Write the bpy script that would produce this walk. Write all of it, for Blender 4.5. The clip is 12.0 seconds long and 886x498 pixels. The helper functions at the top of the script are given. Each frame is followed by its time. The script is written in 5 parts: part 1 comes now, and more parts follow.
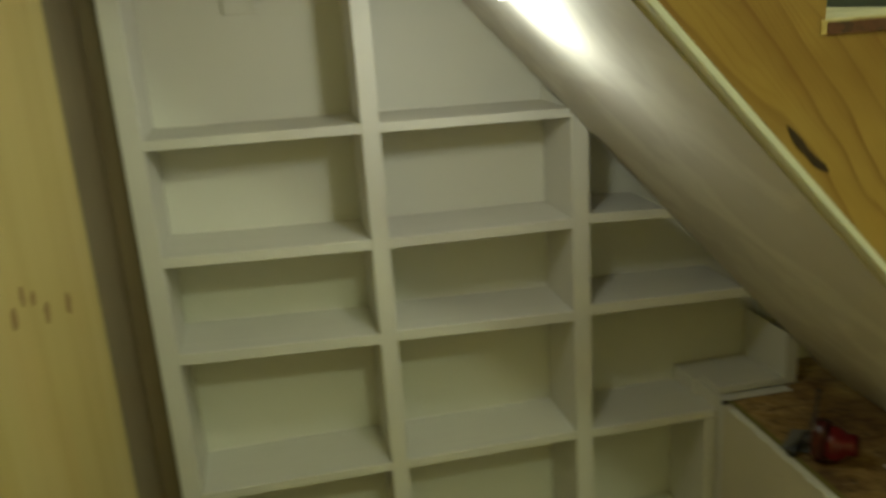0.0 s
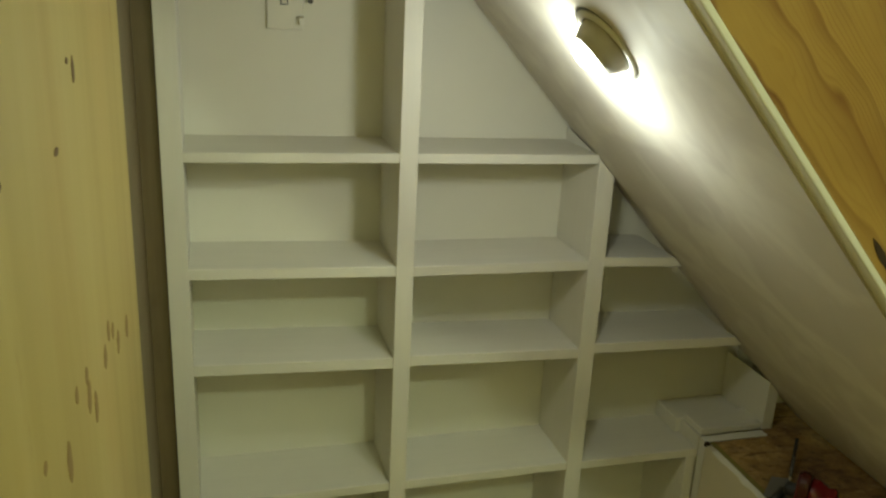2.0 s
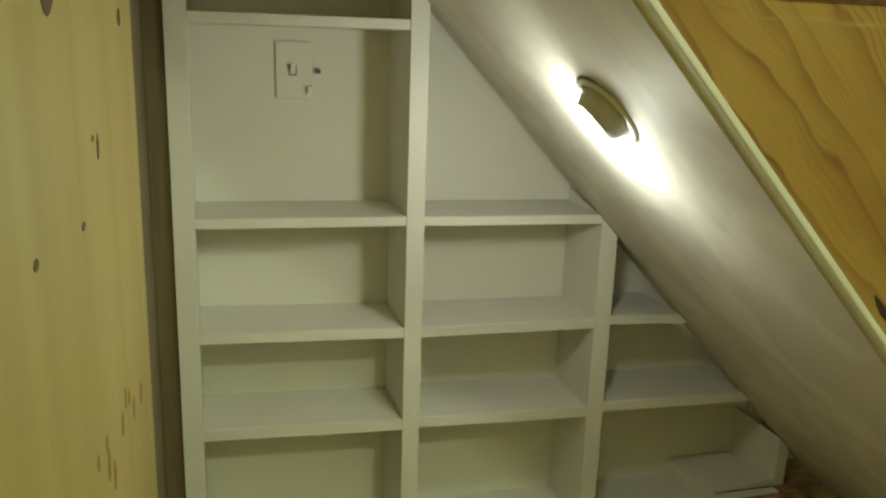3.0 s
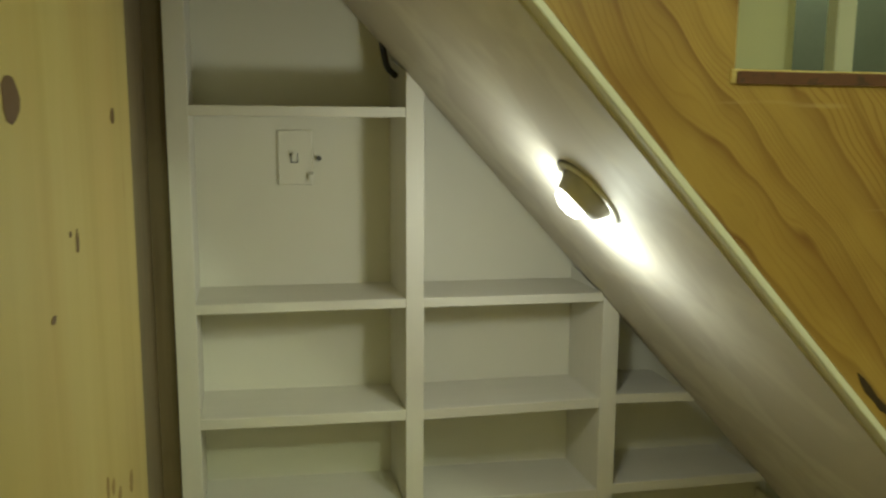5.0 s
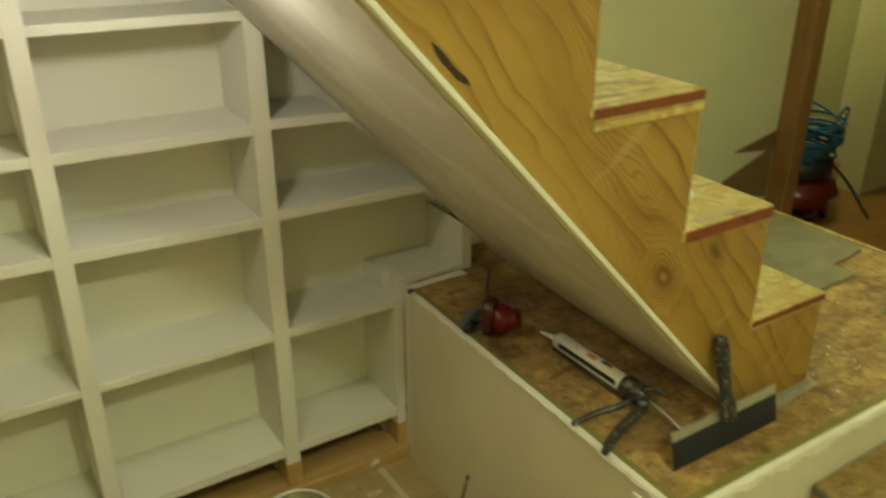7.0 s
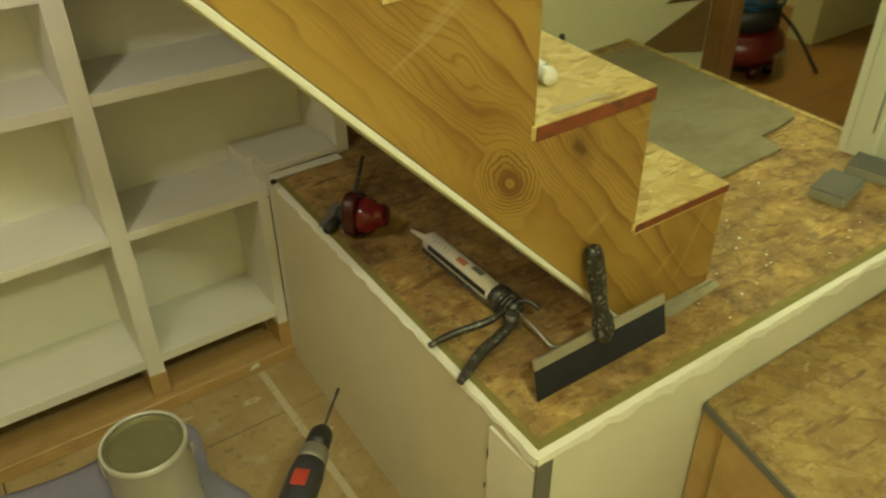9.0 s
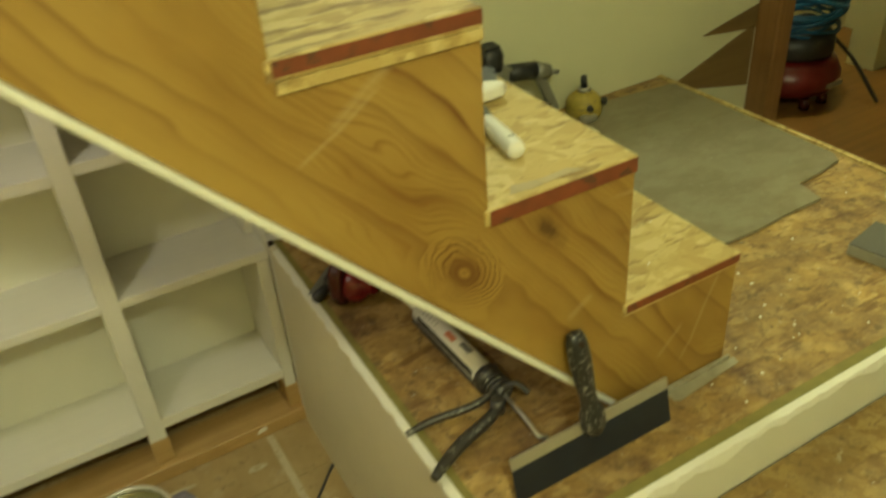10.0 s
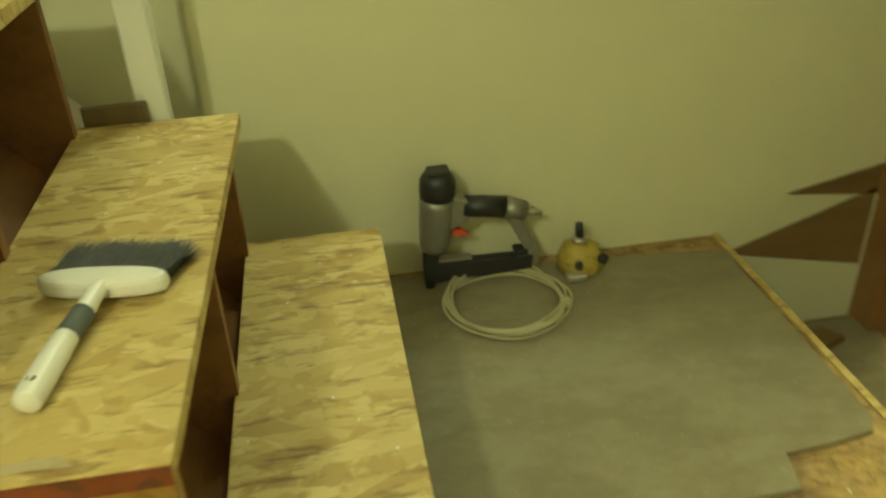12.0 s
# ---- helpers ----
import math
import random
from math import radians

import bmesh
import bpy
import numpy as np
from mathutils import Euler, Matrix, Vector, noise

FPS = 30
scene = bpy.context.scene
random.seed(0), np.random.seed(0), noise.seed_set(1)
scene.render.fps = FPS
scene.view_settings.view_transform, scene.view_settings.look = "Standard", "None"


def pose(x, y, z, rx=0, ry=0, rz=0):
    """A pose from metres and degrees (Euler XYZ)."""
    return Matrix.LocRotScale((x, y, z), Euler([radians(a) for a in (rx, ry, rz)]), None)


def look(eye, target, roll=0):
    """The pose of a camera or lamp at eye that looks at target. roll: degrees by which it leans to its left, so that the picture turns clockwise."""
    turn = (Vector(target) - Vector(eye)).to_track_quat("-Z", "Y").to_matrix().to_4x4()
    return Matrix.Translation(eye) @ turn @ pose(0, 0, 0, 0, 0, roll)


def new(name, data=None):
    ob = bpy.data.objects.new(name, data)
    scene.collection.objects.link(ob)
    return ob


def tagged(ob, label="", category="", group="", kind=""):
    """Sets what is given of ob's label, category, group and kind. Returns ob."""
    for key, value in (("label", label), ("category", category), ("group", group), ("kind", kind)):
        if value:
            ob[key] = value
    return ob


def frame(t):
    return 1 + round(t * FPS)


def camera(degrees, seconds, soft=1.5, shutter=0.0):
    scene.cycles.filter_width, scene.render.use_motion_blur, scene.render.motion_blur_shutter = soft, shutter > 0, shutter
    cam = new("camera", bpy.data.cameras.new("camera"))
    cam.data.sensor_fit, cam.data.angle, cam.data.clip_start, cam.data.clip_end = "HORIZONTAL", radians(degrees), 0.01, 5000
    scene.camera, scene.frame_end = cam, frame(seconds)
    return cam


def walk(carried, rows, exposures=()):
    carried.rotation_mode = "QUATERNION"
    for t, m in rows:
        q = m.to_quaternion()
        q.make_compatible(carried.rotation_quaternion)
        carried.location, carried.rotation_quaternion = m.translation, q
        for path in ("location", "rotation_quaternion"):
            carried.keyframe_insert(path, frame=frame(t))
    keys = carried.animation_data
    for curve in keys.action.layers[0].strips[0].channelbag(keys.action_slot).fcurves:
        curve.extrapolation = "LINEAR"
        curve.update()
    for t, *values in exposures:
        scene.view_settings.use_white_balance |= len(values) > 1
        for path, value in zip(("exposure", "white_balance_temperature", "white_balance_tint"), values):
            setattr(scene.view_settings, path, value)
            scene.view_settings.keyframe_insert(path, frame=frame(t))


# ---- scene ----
cam = camera(56.6, 12.0, 2.25, 0.6)
UNIT = 1.15           # metres to one unit of the plan further down; the path is in metres
PATH = [
    (0, (0.204, -0.116, 1.556), (0.57, 1.763, 0.977), -3.8),
    (0.5, (0.075, 0.006, 1.687), (0.75, 1.72, 0.908), 1.3),
    (1, (0.024, -0.026, 1.642), (0.574, 1.756, 0.92), 1.7),
    (1.5, (0.015, -0.049, 1.659), (0.611, 1.753, 1.027), 3.2),
    (2, (0.004, -0.063, 1.665), (0.537, 1.763, 1.047), 2.9),
    (2.5, (-0.009, -0.071, 1.673), (0.519, 1.779, 1.125), 2.5),
    (3, (-0.012, -0.081, 1.679), (0.521, 1.785, 1.195), 1.9),
    (3.5, (-0.011, -0.082, 1.684), (0.47, 1.807, 1.237), 1.8),
    (3.7, (-0.008, -0.084, 1.687), (0.427, 1.821, 1.263), 1.4),
    (5.3, (0.07, -0.111, 1.693), (0.564, 1.803, 1.393), -0.2),
    (5.5, (0.086, -0.108, 1.679), (0.647, 1.777, 1.317), 0.2),
    (6, (0.144, -0.105, 1.639), (0.915, 1.638, 1.034), 1.2),
    (6.5, (0.189, -0.121, 1.609), (1.061, 1.516, 0.86), 0.4),
    (7, (0.241, -0.146, 1.586), (1.213, 1.387, 0.746), 0.0),
    (7.5, (0.294, -0.15, 1.564), (1.354, 1.274, 0.641), 0.8),
    (7.7, (0.323, -0.14, 1.555), (1.417, 1.236, 0.601), 0.7),
    (9.3, (0.667, -0.033, 1.532), (1.475, 1.357, 0.342), -2.9),
    (9.5, (0.705, -0.034, 1.535), (1.447, 1.391, 0.344), -4.0),
    (10, (0.82, -0.004, 1.538), (1.599, 1.468, 0.43), -4.8),
    (10.5, (0.935, 0.054, 1.54), (1.784, 1.523, 0.481), -6.2),
    (11, (1.178, 0.07, 1.547), (1.731, 1.727, 0.572), -6.6),
    (11.5, (1.46, 0.08, 1.537), (1.92, 1.74, 0.52), -4.3),
    (12, (1.642, 0.184, 1.509), (1.891, 1.892, 0.499), -2.7),
]
EXPOSURES = [
    (0.0, -1.10, 6000, 3), (0.5, -0.82, 5950, 3), (2.0, -0.83, 6000, 3), (3.0, -0.82, 6000, 3), (3.5, -1.02, 6000, 3), (3.7, -1.02, 6000, 3), (5.5, -1.02, 6050, 3), (6.0, -0.93, 6100, 4), (6.5, -0.62, 6300, 5),
    (7.0, -0.24, 6400, 8), (7.5, -0.06, 6500, 10), (9.5, -0.03, 6500, 10), (10.5, -0.04, 6500, 8), (11.0, -0.04, 6500, 7), (11.5, -0.04, 6500, 7), (12.0, -0.03, 6500, 7),
]
walk(cam, [(t, look(eye, target, roll)) for t, eye, target, roll in PATH], EXPOSURES)

# ---- light ----
world = bpy.data.worlds.new("world")
scene.world = world
world.use_nodes = True
world.node_tree.nodes["Background"].inputs[0].default_value = (0.8, 0.85, 0.7, 1)
world.node_tree.nodes["Background"].inputs[1].default_value = 0.02


def lamp(name, place, watts, colour, radius, kind="POINT"):
    data = bpy.data.lights.new(name, kind)
    data.energy, data.color = watts * UNIT ** 2, colour
    data.shadow_soft_size = radius * UNIT
    ob = new(name, data)
    ob.location = Vector(place) * UNIT
    return ob


ROOM_LAMP = (0.63, -0.75, 2.26)
lamp("room_bulb_light", ROOM_LAMP, 53, (0.94, 1.0, 0.60), 0.06)
lamp("soffit_bulb_light", (0.470, 0.958, 1.312), 5.2, (1.0, 0.98, 0.80), 0.030)
lamp("far_room_light", (1.75, 1.95, 2.25), 27, (0.86, 1.0, 0.66), 0.08)
# unseen lamp, added to brighten the closet back wall and the hose
lamp("closet_fill_light", (2.90, 1.70, 2.25), 30, (1.0, 1.0, 0.52), 0.06)


# ---- materials ----
class Graph:
    """Short hand for a node material."""

    def __init__(self, name, rough=0.6, metal=0.0, spec=0.5):
        self.mat = bpy.data.materials.new(name)
        self.mat.use_nodes = True
        self.t = self.mat.node_tree
        self.bsdf = self.t.nodes["Principled BSDF"]
        self.bsdf.inputs["Roughness"].default_value = rough
        self.bsdf.inputs["Metallic"].default_value = metal
        self.bsdf.inputs["Specular IOR Level"].default_value = spec
        self.co = self.mapping((1 / UNIT, 1 / UNIT, 1 / UNIT), src=self.t.nodes.new("ShaderNodeTexCoord").outputs["Object"])

    def link(self, a, b):
        if isinstance(a, (int, float)):
            b.default_value = a
        elif isinstance(a, tuple):
            b.default_value = a if len(b.default_value) == len(a) else (*a, 1)
        else:
            self.t.links.new(a, b)

    def math(self, op, a, b=0.0, c=0.0):
        n = self.t.nodes.new("ShaderNodeMath")
        n.operation = op
        for i, v in enumerate((a, b, c)):
            self.link(v, n.inputs[i])
        return n.outputs[0]

    def mapping(self, scale=(1, 1, 1), rot=(0, 0, 0), loc=(0, 0, 0), src=None):
        n = self.t.nodes.new("ShaderNodeMapping")
        n.inputs["Scale"].default_value = scale
        n.inputs["Rotation"].default_value = [radians(a) for a in rot]
        n.inputs["Location"].default_value = loc
        self.link(src or self.co, n.inputs[0])
        return n.outputs[0]

    def noise(self, src, scale, detail=3.0, rough=0.55, distort=0.0):
        n = self.t.nodes.new("ShaderNodeTexNoise")
        self.link(src, n.inputs["Vector"])
        n.inputs["Scale"].default_value = scale
        n.inputs["Detail"].default_value = detail
        n.inputs["Roughness"].default_value = rough
        n.inputs["Distortion"].default_value = distort
        return n.outputs["Fac"]

    def cells(self, src, scale):
        n = self.t.nodes.new("ShaderNodeTexVoronoi")
        self.link(src, n.inputs["Vector"])
        n.inputs["Scale"].default_value = scale
        return n.outputs["Color"], n.outputs["Distance"]

    def split(self, src):
        n = self.t.nodes.new("ShaderNodeSeparateXYZ")
        self.link(src, n.inputs[0])
        return n.outputs

    def join(self, x, y, z):
        n = self.t.nodes.new("ShaderNodeCombineXYZ")
        for i, v in enumerate((x, y, z)):
            self.link(v, n.inputs[i])
        return n.outputs[0]

    def ramp(self, fac, *stops):
        n = self.t.nodes.new("ShaderNodeValToRGB")
        e = n.color_ramp.elements
        while len(e) < len(stops):
            e.new(0.5)
        for el, (p, col) in zip(e, stops):
            el.position = p
            el.color = (*col, 1) if isinstance(col, tuple) else (col, col, col, 1)
        self.link(fac, n.inputs[0])
        return n.outputs[0]

    def mix(self, fac, a, b, mode="MIX"):
        n = self.t.nodes.new("ShaderNodeMix")
        n.data_type, n.blend_type = "RGBA", mode
        self.link(fac, n.inputs[0])
        self.link(a, n.inputs[6])
        self.link(b, n.inputs[7])
        return n.outputs[2]

    def bump(self, height, strength=0.2, depth=0.002):
        n = self.t.nodes.new("ShaderNodeBump")
        n.inputs["Strength"].default_value = strength
        n.inputs["Distance"].default_value = depth
        self.link(height, n.inputs["Height"])
        self.t.links.new(n.outputs[0], self.bsdf.inputs["Normal"])

    def done(self, colour, rough=None):
        self.link(colour, self.bsdf.inputs["Base Color"])
        if rough is not None:
            self.link(rough, self.bsdf.inputs["Roughness"])
        return self.mat


def paint(name, colour, rough=0.55, uneven=0.12, grain=220, bump=0.12, dirt=0.0):
    g = Graph(name, rough)
    big = g.noise(g.co, 5, 4)
    fine = g.noise(g.co, grain, 2)
    dark = tuple(c * (1 - uneven) for c in colour)
    c = g.mix(big, dark, colour)
    if dirt:
        spots = g.ramp(g.noise(g.co, 38, 5, 0.7), (0.62, 0.0), (0.75, 1.0))
        c = g.mix(g.math("MULTIPLY", spots, dirt), c, tuple(x * 0.45 for x in colour))
    g.bump(g.math("ADD", fine, g.math("MULTIPLY", big, 1.5)), bump, 0.0015)
    return g.done(c, g.math("ADD", g.math("MULTIPLY", g.noise(g.co, 30, 3), 0.2), rough - 0.1))


def brushed(name, colour, stroke, rough=0.5):
    """Paint laid on by brush: faint strokes along one axis."""
    g = Graph(name, rough)
    lines = g.noise(g.mapping(stroke), 1.0, 4, 0.6)
    blot = g.noise(g.co, 9, 4)
    c = g.mix(lines, tuple(x * 0.90 for x in colour), colour)
    c = g.mix(g.ramp(blot, (0.35, 0.0), (0.7, 0.35)), c, tuple(x * 0.86 for x in colour))
    g.bump(g.math("ADD", lines, g.noise(g.co, 160, 2)), 0.18, 0.0012)
    return g.done(c)


def osb(name, tone=(1, 1, 1), angle=0.0, worn=0.0):
    """Oriented strand board: long overlapping flakes, mostly one way, thin resin-dark slivers, sanded dust."""
    g = Graph(name, 0.62)
    warp = g.noise(g.co, 34, 4)
    warp2 = g.noise(g.mapping(loc=(5, 3, 1)), 21, 4)
    flat = g.split(g.co)
    base = g.join(g.math("ADD", flat[0], g.math("MULTIPLY", warp, 0.016)), g.math("ADD", flat[1], g.math("MULTIPLY", warp2, 0.014)), flat[2])
    layers = []
    for i, turn in enumerate((angle + 4, angle - 13, angle + 19, angle + 64)):
        m = g.mapping((11, 46, 30), (0, 0, 0), (i * 3.7, i * 1.9, i), g.mapping((1, 1, 1), (0, 0, turn), (0, 0, 0), base))
        col, dist = g.cells(m, 1.0)
        layers.append(g.split(col))
    v = g.mix(g.ramp(g.noise(g.co, 24, 3), (0.44, 0.0), (0.50, 1.0)), layers[0][0], layers[1][0])
    v = g.mix(g.ramp(g.noise(g.co, 19, 3), (0.52, 0.0), (0.58, 1.0)), v, layers[2][0])
    v = g.mix(g.ramp(g.noise(g.mapping(loc=(2, 8, 0)), 15, 3), (0.60, 0.0), (0.64, 1.0)), v, layers[3][0])
    v = g.math("ADD", g.math("MULTIPLY", v, 0.72), g.math("MULTIPLY", g.noise(g.co, 11, 4), 0.30))
    t = lambda *c: tuple(a * b for a, b in zip(c, tone))
    c = g.ramp(v, (0.10, t(0.39, 0.265, 0.085)), (0.30, t(0.51, 0.375, 0.135)), (0.55, t(0.585, 0.452, 0.175)), (0.80, t(0.69, 0.565, 0.265)))
    strands = g.noise(g.mapping((26, 330, 60), (0, 0, angle + 4)), 1.0, 4)
    c = g.mix(g.math("MULTIPLY", strands, 0.36), c, t(0.38, 0.265, 0.095))
    sliver = g.ramp(g.noise(g.mapping((10, 52, 40), (0, 0, angle - 6), (1, 4, 2), base), 1.0, 4, 0.62), (0.56, 0.0), (0.66, 0.78))
    c = g.mix(sliver, c, t(0.20, 0.115, 0.035))
    sliver2 = g.ramp(g.noise(g.mapping((26, 90, 40), (0, 0, angle + 28), (7, 2, 2), base), 1.0, 2, 0.5), (0.64, 0.0), (0.71, 0.6))
    c = g.mix(sliver2, c, t(0.24, 0.14, 0.045))
    if worn:
        w = g.ramp(g.noise(g.co, 9, 6, 0.7), (0.36, 0.0), (0.66, 0.9))
        c = g.mix(g.math("MULTIPLY", w, worn), c, (0.105, 0.052, 0.028))
        w1 = g.ramp(g.noise(g.mapping(loc=(4, 4, 4)), 46, 5, 0.7), (0.54, 0.0), (0.66, 0.65))
        c = g.mix(g.math("MULTIPLY", w1, worn), c, (0.075, 0.045, 0.022))
        w2 = g.ramp(g.noise(g.co, 62, 5, 0.75), (0.64, 0.0), (0.71, 0.65))
        c = g.mix(w2, c, (0.62, 0.58, 0.46))
    g.bump(g.math("ADD", v, g.math("SUBTRACT", g.math("MULTIPLY", strands, 0.6), sliver)), 0.35, 0.0015)
    return g.done(c)


def wood(name, light, dark, grain_axis, scale=26, rough=0.5, contrast=1.0):
    """Plain sawn wood with lines along one axis (0, 1 or 2)."""
    g = Graph(name, rough)
    s = [scale * 3] * 3
    s[grain_axis] = scale * 0.12
    lines = g.noise(g.mapping(tuple(s)), 1.0, 5, 0.6, 0.6)
    broad = g.noise(g.mapping(tuple(v * 0.22 for v in s)), 1.0, 3, 0.5, 0.8)
    v = g.math("ADD", g.math("MULTIPLY", lines, 0.5 * contrast), g.math("MULTIPLY", broad, 0.6))
    c = g.ramp(v, (0.3, dark), (0.62, light))
    c = g.mix(g.ramp(g.noise(g.co, 11, 4), (0.5, 0.0), (0.75, 0.35)), c, tuple(x * 0.7 for x in dark))
    g.bump(lines, 0.2, 0.001)
    return g.done(c)


def stringer_wood():
    """Rotary-cut fir plywood: wide wavy grain that follows the stair slope, swirling round one knot."""
    g = Graph("fir_plywood", 0.42)
    x, y, z = g.split(g.co)
    kx, kz = 1.062, 0.834
    dx, dz = g.math("SUBTRACT", x, kx), g.math("SUBTRACT", z, kz)
    c, s = math.cos(radians(-50)), math.sin(radians(-50))
    u = g.math("ADD", g.math("MULTIPLY", dx, c), g.math("MULTIPLY", dz, s))
    v = g.math("SUBTRACT", g.math("MULTIPLY", dz, c), g.math("MULTIPLY", dx, s))
    r = g.math("SQRT", g.math("ADD", g.math("MULTIPLY", u, g.math("MULTIPLY", u, 0.5)), g.math("MULTIPLY", v, g.math("MULTIPLY", v, 1.3))))
    near = g.ramp(r, (0.022, 1.0), (0.044, 0.0))
    slow = g.noise(g.join(g.math("MULTIPLY", u, 2.6), g.math("MULTIPLY", v, 7.0), 0.0), 1.0, 3, 0.5, 0.4)
    flow = g.math("SUBTRACT", 1.0, g.math("DIVIDE", 0.0016, g.math("ADD", g.math("MULTIPLY", r, r), 0.0005)))
    wave = g.noise(g.join(g.math("MULTIPLY", u, 7.0), g.math("MULTIPLY", v, 16.0), 5.0), 1.0, 2, 0.5)
    field = g.math("ADD", g.math("MULTIPLY", v, flow), g.math("ADD", g.math("MULTIPLY", slow, 0.13), g.math("MULTIPLY", wave, 0.022)))
    field = g.math("ADD", g.math("MULTIPLY", field, g.math("SUBTRACT", 1.0, near)), g.math("MULTIPLY", g.math("MULTIPLY", r, 3.6), near))
    ring = g.math("FRACT", g.math("MULTIPLY", field, 27.0))
    late = g.ramp(ring, (0.0, 0.0), (0.45, 0.05), (0.76, 0.40), (0.92, 1.0), (1.0, 0.05))
    depth = g.ramp(g.noise(g.join(g.math("MULTIPLY", u, 2.0), g.math("MULTIPLY", v, 14.0), 1.0), 1.0, 2), (0.34, 0.15), (0.64, 1.0))
    fine = g.noise(g.join(g.math("MULTIPLY", u, 16.0), g.math("MULTIPLY", v, 330.0), 0.0), 1.0, 3)
    broad = g.noise(g.join(g.math("MULTIPLY", u, 4.0), g.math("MULTIPLY", v, 8.0), 3.0), 1.0, 3)
    col = g.ramp(broad, (0.30, (0.265, 0.145, 0.026)), (0.5, (0.375, 0.228, 0.050)), (0.7, (0.43, 0.275, 0.066)))
    col = g.mix(g.math("MULTIPLY", g.math("MULTIPLY", g.math("MULTIPLY", late, g.math("ADD", 0.42, g.math("MULTIPLY", g.noise(g.join(g.math("MULTIPLY", u, 9.0), g.math("MULTIPLY", v, 70.0), 2.0), 1.0, 3), 0.9))), g.math("MULTIPLY", depth, g.math("SUBTRACT", 1.0, g.math("MULTIPLY", near, 0.8)))), 1.0), col, (0.14, 0.048, 0.007))
    col = g.mix(g.math("MULTIPLY", fine, 0.34), col, (0.24, 0.115, 0.022))
    dense = g.ramp(g.math("FRACT", g.math("MULTIPLY", field, 150.0)), (0.0, 0.0), (0.6, 0.0), (0.85, 1.0), (1.0, 0.0))
    where = g.ramp(g.noise(g.join(g.math("MULTIPLY", u, 1.6), g.math("MULTIPLY", v, 5.0), 7.0), 1.0, 2), (0.44, 0.0), (0.56, 0.8))
    col = g.mix(g.math("MULTIPLY", g.math("MULTIPLY", dense, where), g.math("SUBTRACT", 1.0, near)), col, (0.22, 0.10, 0.016))
    knot = g.ramp(r, (0.0, 0.55), (0.002, 0.05), (0.0055, 0.1), (0.008, 0.95), (0.014, 0.75), (0.019, 0.3), (0.032, 0.0))
    col = g.mix(knot, col, (0.13, 0.046, 0.008))
    # thin lopsided rings round the knot
    side = g.math("ADD", u, g.math("MULTIPLY", v, -0.8))
    rw = g.math("ADD", g.math("ADD", r, g.math("MULTIPLY", side, 0.16)), g.math("MULTIPLY", g.noise(g.co, 22, 4), 0.024))
    thin = g.ramp(g.math("FRACT", g.math("MULTIPLY", rw, 165.0)), (0.0, 0.0), (0.45, 0.0), (0.78, 1.0), (1.0, 0.0))
    zone = g.ramp(r, (0.010, 0.2), (0.016, 1.0), (0.034, 0.95), (0.048, 0.0))
    gap = g.ramp(g.noise(g.co, 30, 2), (0.36, 0.25), (0.50, 1.0))
    col = g.mix(g.math("MULTIPLY", g.math("MULTIPLY", thin, zone), gap), col, (0.12, 0.042, 0.007))
    # brown pitch streak beside it
    px, pz = g.math("SUBTRACT", x, 1.172), g.math("SUBTRACT", z, 0.846)
    pu = g.math("SUBTRACT", g.math("MULTIPLY", px, 0.62), g.math("MULTIPLY", pz, 0.78))
    pv = g.math("ADD", g.math("MULTIPLY", px, 0.78), g.math("MULTIPLY", pz, 0.62))
    pr = g.math("SQRT", g.math("ADD", g.math("MULTIPLY", pu, g.math("MULTIPLY", pu, 0.16)), g.math("MULTIPLY", pv, pv)))
    pr = g.math("ADD", pr, g.math("MULTIPLY", g.noise(g.co, 60, 4, 0.65), 0.016))
    col = g.mix(g.ramp(pr, (0.011, 0.95), (0.015, 0.5), (0.025, 0.0)), col, (0.09, 0.038, 0.009))
    # long pale scratches
    for x0, z0, x1, z1, w in ((0.937, 1.038, 1.017, 1.090, 0.0030), (0.905, 1.012, 0.990, 1.062, 0.0018), (1.203, 0.704, 1.236, 0.728, 0.0032), (1.357, 0.566, 1.395, 0.610, 0.0022), (1.40, 0.54, 1.461, 0.670, 0.0020)):
        ln = math.hypot(x1 - x0, z1 - z0)
        ca, sa = (x1 - x0) / ln, (z1 - z0) / ln
        qx, qz = g.math("SUBTRACT", x, (x0 + x1) / 2), g.math("SUBTRACT", z, (z0 + z1) / 2)
        along = g.math("ABSOLUTE", g.math("ADD", g.math("MULTIPLY", qx, ca), g.math("MULTIPLY", qz, sa)))
        off = g.math("ABSOLUTE", g.math("ADD", g.math("SUBTRACT", g.math("MULTIPLY", qz, ca), g.math("MULTIPLY", qx, sa)), g.math("MULTIPLY", g.math("SUBTRACT", slow, 0.5), 0.02)))
        mark = g.math("MULTIPLY", g.ramp(off, (0.0, 0.36), (w, 0.22), (w * 2.2, 0.0)), g.ramp(along, (ln * 0.4, 1.0), (ln * 0.55, 0.0)))
        col = g.mix(g.math("MULTIPLY", mark, g.math("ADD", 0.3, fine)), col, (0.55, 0.43, 0.22))
    scuff = g.ramp(g.noise(g.mapping((3, 1, 34), (0, 36, 0)), 1.0, 3, 0.6), (0.68, 0.0), (0.74, 0.35))
    col = g.mix(scuff, col, (0.50, 0.36, 0.16))
    g.bump(g.math("ADD", fine, late), 0.15, 0.0008)
    return g.done(col, g.math("ADD", 0.34, g.math("MULTIPLY", broad, 0.2)))


